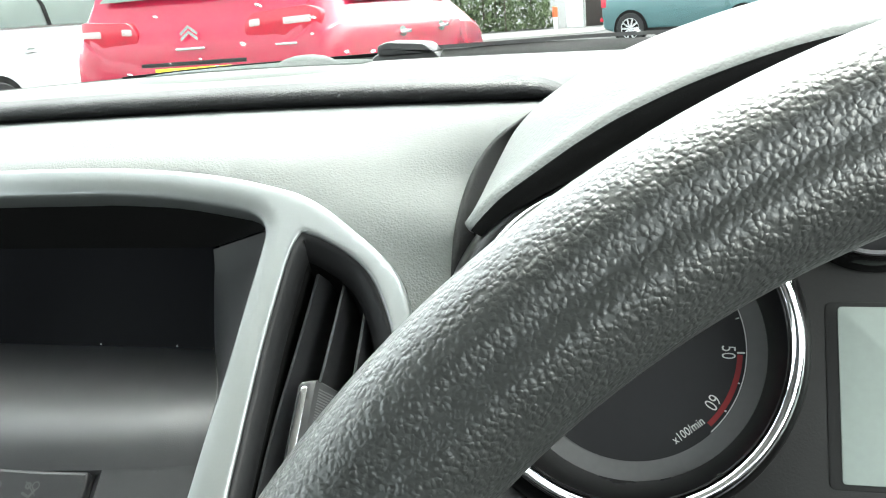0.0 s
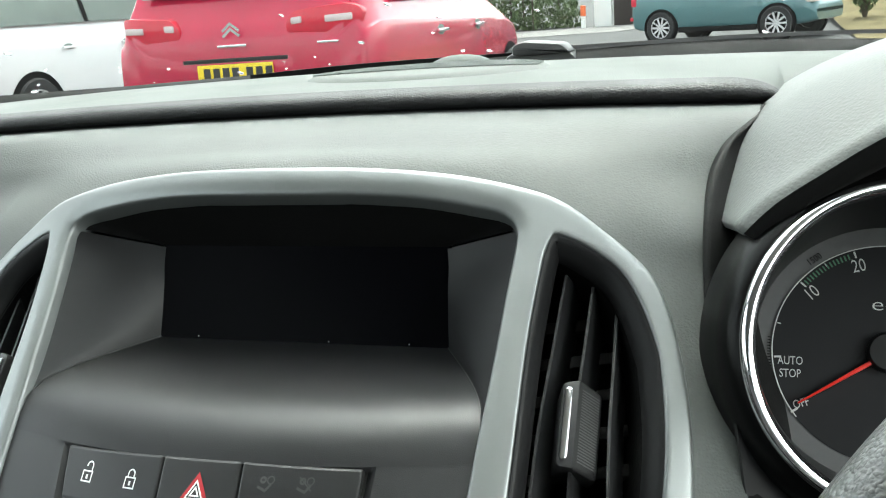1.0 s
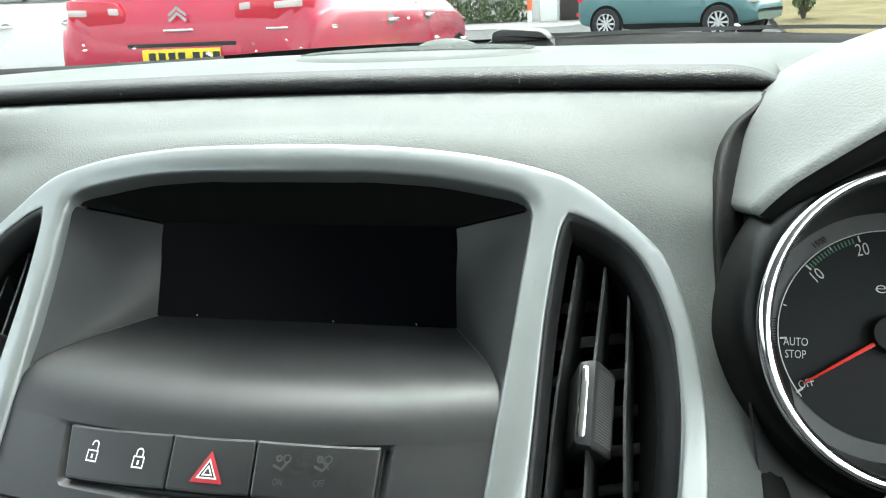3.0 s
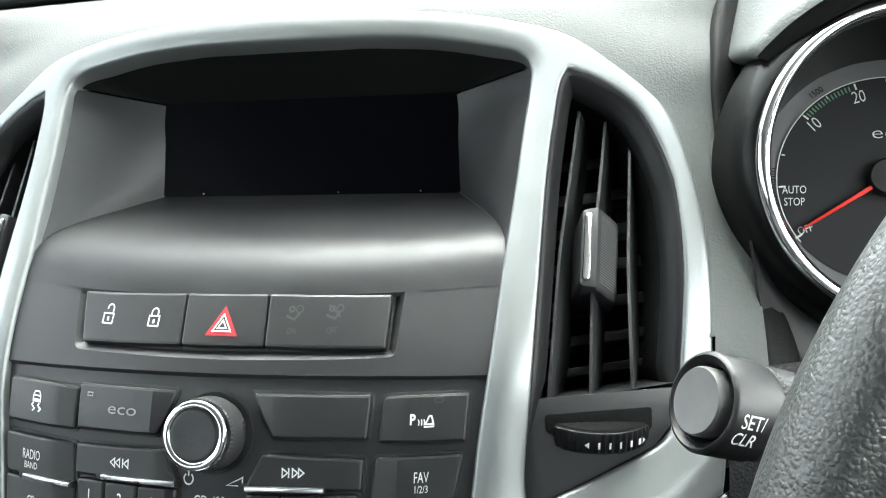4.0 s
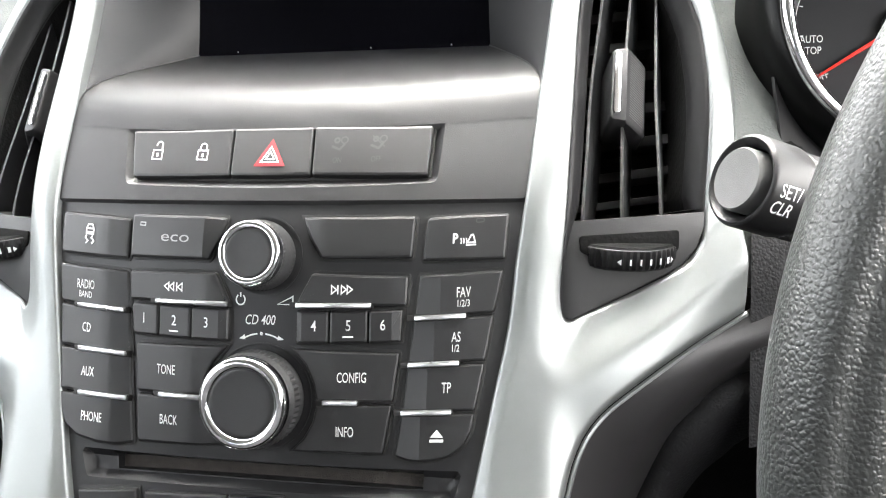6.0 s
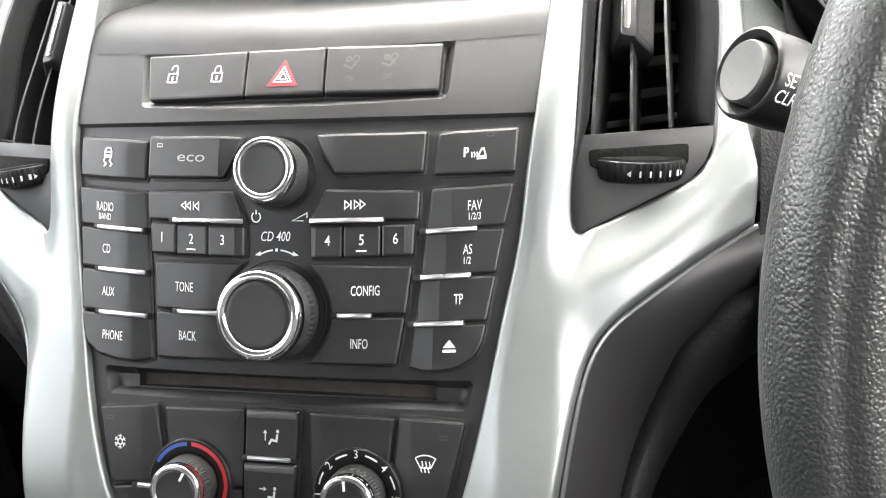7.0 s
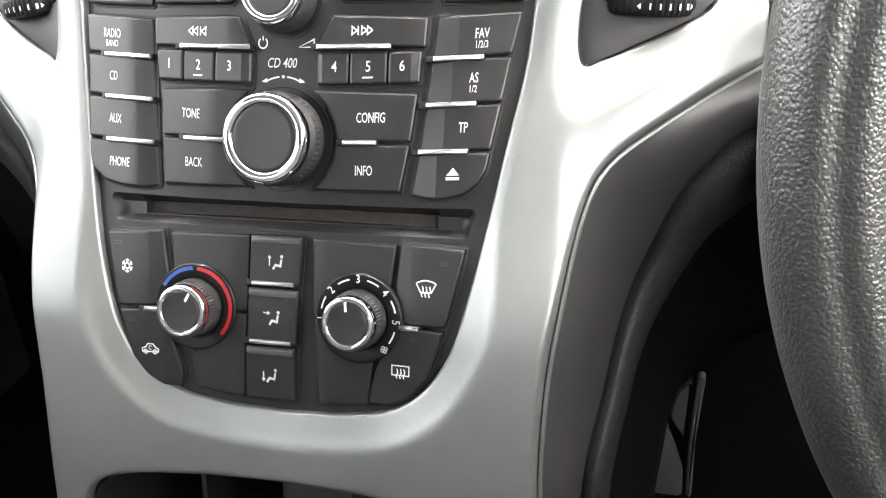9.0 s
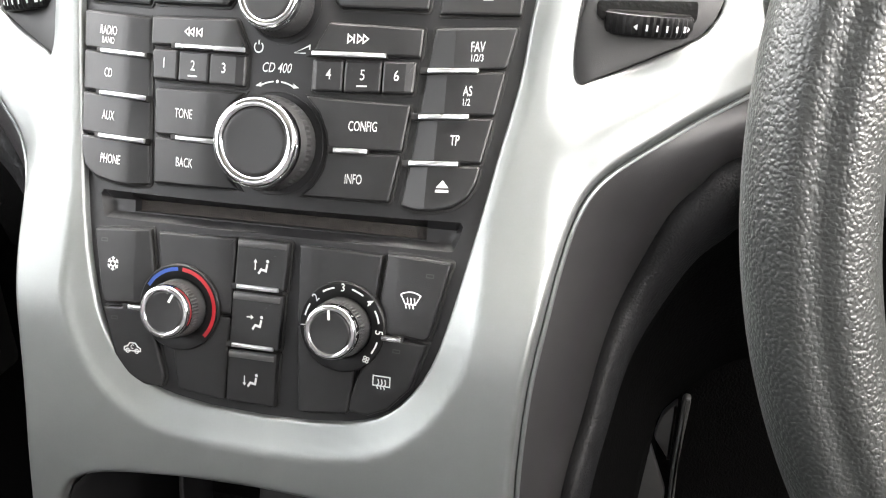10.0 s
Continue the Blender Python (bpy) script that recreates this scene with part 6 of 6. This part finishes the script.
def side_glass(root, W, y0, y1, zb, zr, rf, slant0=.25, slant1=.45, frac=1.0):
    for s in (-1, 1):
        w = W / 2
        a = s * (w * .955 + .006)
        b = s * (w * (rf + .05) + .012)
        rows = [[(a, y0, zb + .02), (a, y1, zb + .02)], [((a + b) / 2 + s * .014, y0 + slant0 * .45, (zb + zr) / 2), ((a + b) / 2 + s * .014, y1 - slant1 * .5, (zb + zr) / 2)], [(b, y0 + slant0, zr - .10), (b, y1 - slant1, zr - .10)]]
        part("side_window", grid(rows), DARKGLASS, root, "dark side window")
        ym = y0 + (y1 - y0) * .47
        post = [[Vector(p) + Vector((s * .006, 0, 0)) for p in ((r[0][0], ym - .035, r[0][2]), (r[0][0], ym + .035, r[0][2]))] for r in rows]
        part("window_post", grid(post), MATTBLACK, root, "black window post")


def handles(root, W, ys, z, paint):
    for s in (-1, 1):
        for y in ys:
            part("handle_cup", lathe([(.075, -.02), (.075, .004), (.05, .006), (.00001, .006)], Matrix.Translation((s * (W / 2 - .012), y + .10, z + .015)) @ pose(0, 0, 0, 0, 90 * s, 0) @ Matrix.Diagonal((.55, 1.1, 1, 1)), 24), DARKGLASS, root, "dark handle recess")
            part("door_handle", box((s * W / 2 - .012, y - .005, z + .004), (s * W / 2 + .026, y + .205, z + .030), .010), CHROME if paint is REDPAINT else paint, root)


RST = [(-2.05, .80, .42, .80, .98, .84), (-2.02, .93, .32, .90, 1.06, .86), (-1.96, .97, .27, 1.00, 1.16, .86), (-1.80, 1.0, .24, 1.04, 1.44, .80), (-1.55, 1.0, .22, 1.05, 1.60, .78), (-.6, 1.0, .22, 1.02, 1.66, .76), (.35, 1.0, .22, .99, 1.58, .74),
       (.95, 1.0, .22, .97, 1.26, .78), (1.35, 1.0, .22, .95, 1.03, .82), (1.8, .97, .24, .84, .91, .8), (2.15, .88, .28, .66, .74, .78), (2.28, .72, .34, .56, .60, .7)]


def red_parts(root):
    side_glass(root, 1.80, -1.5, 1.2, 1.13, 1.62, .77)
    handles(root, 1.80, (-.75, .25), .90, REDPAINT)
    rows = [[(x, -1.965 + .02 * abs(x), 1.255) for x in np.linspace(-.66, .66, 9)], [(x * .96, -1.925 + .02 * abs(x), 1.30) for x in np.linspace(-.66, .66, 9)], [(x * .9, -1.815 + .02 * abs(x), 1.48) for x in np.linspace(-.66, .66, 9)]]
    part("rear_window", grid(rows), DARKGLASS, root, "dark tailgate window")
    for s in (-1, 1):
        lamp = slab(lambda x, z, h: Vector((s * x, -2.030 + .25 * max(0, x - .62) ** 1.0 + .9 * max(0, x - .78) - h, z)), rpoly([(.37, .985), (.76, .975), (.825, 1.015), (.825, 1.115), (.76, 1.150), (.42, 1.125), (.36, 1.06)], .03), -.06, .012, .008, None, tuple((((c, 0), (1, 0)) for c in (.55, .62, .70, .78, .83))))
        lp = part("tail_lamp", lamp, TAILRED, root, "red tail lamp")
        for a, b in ((.40, .47), (.62, .78)):
            part("clear_insert", slab(lambda x, z, h: Vector((s * x, -2.030 + .25 * max(0, x - .62) + .9 * max(0, x - .78) - h, z)), rpoly([(a, 1.045), (b, 1.05), (b, 1.09), (a, 1.085)], .01), 0, .018, .004, None, (((.70, 0), (1, 0)),)), TAILCLEAR, lp, "clear lamp insert")
    part("plate_recess", box((-.40, -2.052, .69), (.40, -2.02, .875), .02), REDPAINT, root)
    # Dark strip laid on for the shadow line above the plate.
    part("plate_shadow_gap", box((-.36, -2.058, .848), (.36, -2.045, .872), .006), GROOVE, root)
    pl = part("number_plate", box((-.26, -2.066, .725), (.26, -2.056, .837), .003), PLATE, root, "yellow rear number plate")
    for i in range(7):
        x = -.215 + i * .066 + (.03 if i > 3 else 0)
        part("plate_bar", box((x, -2.0685, .746), (x + .045, -2.0660, .816)), PLATEINK, pl)
    for k in (0, 1):
        bm = bmesh.new()
        stroke(lambda x, z, h: Vector((x, -2.056 - h, z)), [(-.058, 1.000 + k * .032), (0, 1.044 + k * .032), (.058, 1.000 + k * .032)], .017, .004, bm)
        part("badge_chevron", bm, CHROME, root, "chrome chevron badge", smooth=0)
    part("badge_bar", box((-.10, -2.068, .938), (.10, -2.050, .953), .004), CHROME, root)
    part("script_bar", box((.56, -2.056, .928), (.70, -2.005, .942), .004), CHROME, root)
    part("bumper_crease", box((-.80, -2.05, .575), (.80, -1.98, .60), .01), REDPAINT, root)


car("parked_car", "metallic red people carrier seen from behind", (-2.78, 7.02, 0), 0, 4.35, 1.80, 1.66, REDPAINT, RST, 1.03, 2.73, .33, red_parts)
WST = [(-2.05, .82, .45, .85, 1.05, .8), (-1.98, .95, .36, 1.02, 1.20, .82), (-1.7, 1.0, .28, 1.10, 1.50, .78), (-1.2, 1.0, .26, 1.10, 1.64, .76), (-.3, 1.0, .26, 1.08, 1.66, .75), (.5, 1.0, .26, 1.06, 1.58, .75), (1.0, 1.0, .26, 1.04, 1.26, .8),
       (1.4, .99, .27, 1.0, 1.08, .84), (1.9, .95, .30, .88, .95, .82), (2.15, .84, .36, .62, .70, .8)]


def white_parts(root):
    side_glass(root, 1.82, -1.75, 1.2, 1.17, 1.62, .76)
    handles(root, 1.82, (-.85, .15), .93, WHITEPAINT)


car("parked_car", "white estate car seen from the side", (-7.40, 8.90, 0), 0, 4.3, 1.82, 1.66, WHITEPAINT, WST, 1.09, 2.65, .345, white_parts)


def teal_parts(root):
    side_glass(root, 1.76, -1.55, 1.1, 1.04, 1.58, .77)
    handles(root, 1.76, (-.8, .15), .90, TEALPAINT)
    for s in (-1, 1):
        part("tail_lamp", box((s * .70 - .14, -1.98, .80), (s * .70 + .16, -1.85, .98), .02), TAILRED, root, "red tail lamp")
        part("headlight", box((s * .66 - .16, 1.72, .70), (s * .66 + .16, 1.98, .84), .03), TAILCLEAR, root, "clear headlight")
        part("reflector", box((s * .70 - .10, -2.03, .50), (s * .70 + .12, -1.94, .58), .01), TAILRED, root, "red reflector")


TST = [(-2.0, .84, .42, .80, .96, .8), (-1.94, .95, .32, .98, 1.14, .82), (-1.65, 1.0, .26, 1.05, 1.46, .79), (-1.1, 1.0, .26, 1.05, 1.60, .77), (-.2, 1.0, .26, 1.03, 1.62, .76), (.45, 1.0, .26, 1.01, 1.54, .76), (.95, 1.0, .26, 1.00, 1.24, .8),
       (1.3, .99, .27, .96, 1.05, .84), (1.75, .96, .30, .84, .91, .82), (2.0, .84, .36, .58, .66, .8)]
car("parked_car", "teal compact crossover with bright alloy wheels", (-.06, 19.2, 0), -113.4, 4.0, 1.76, 1.62, TEALPAINT, TST, 1.04, 2.52, .335, teal_parts, .9)
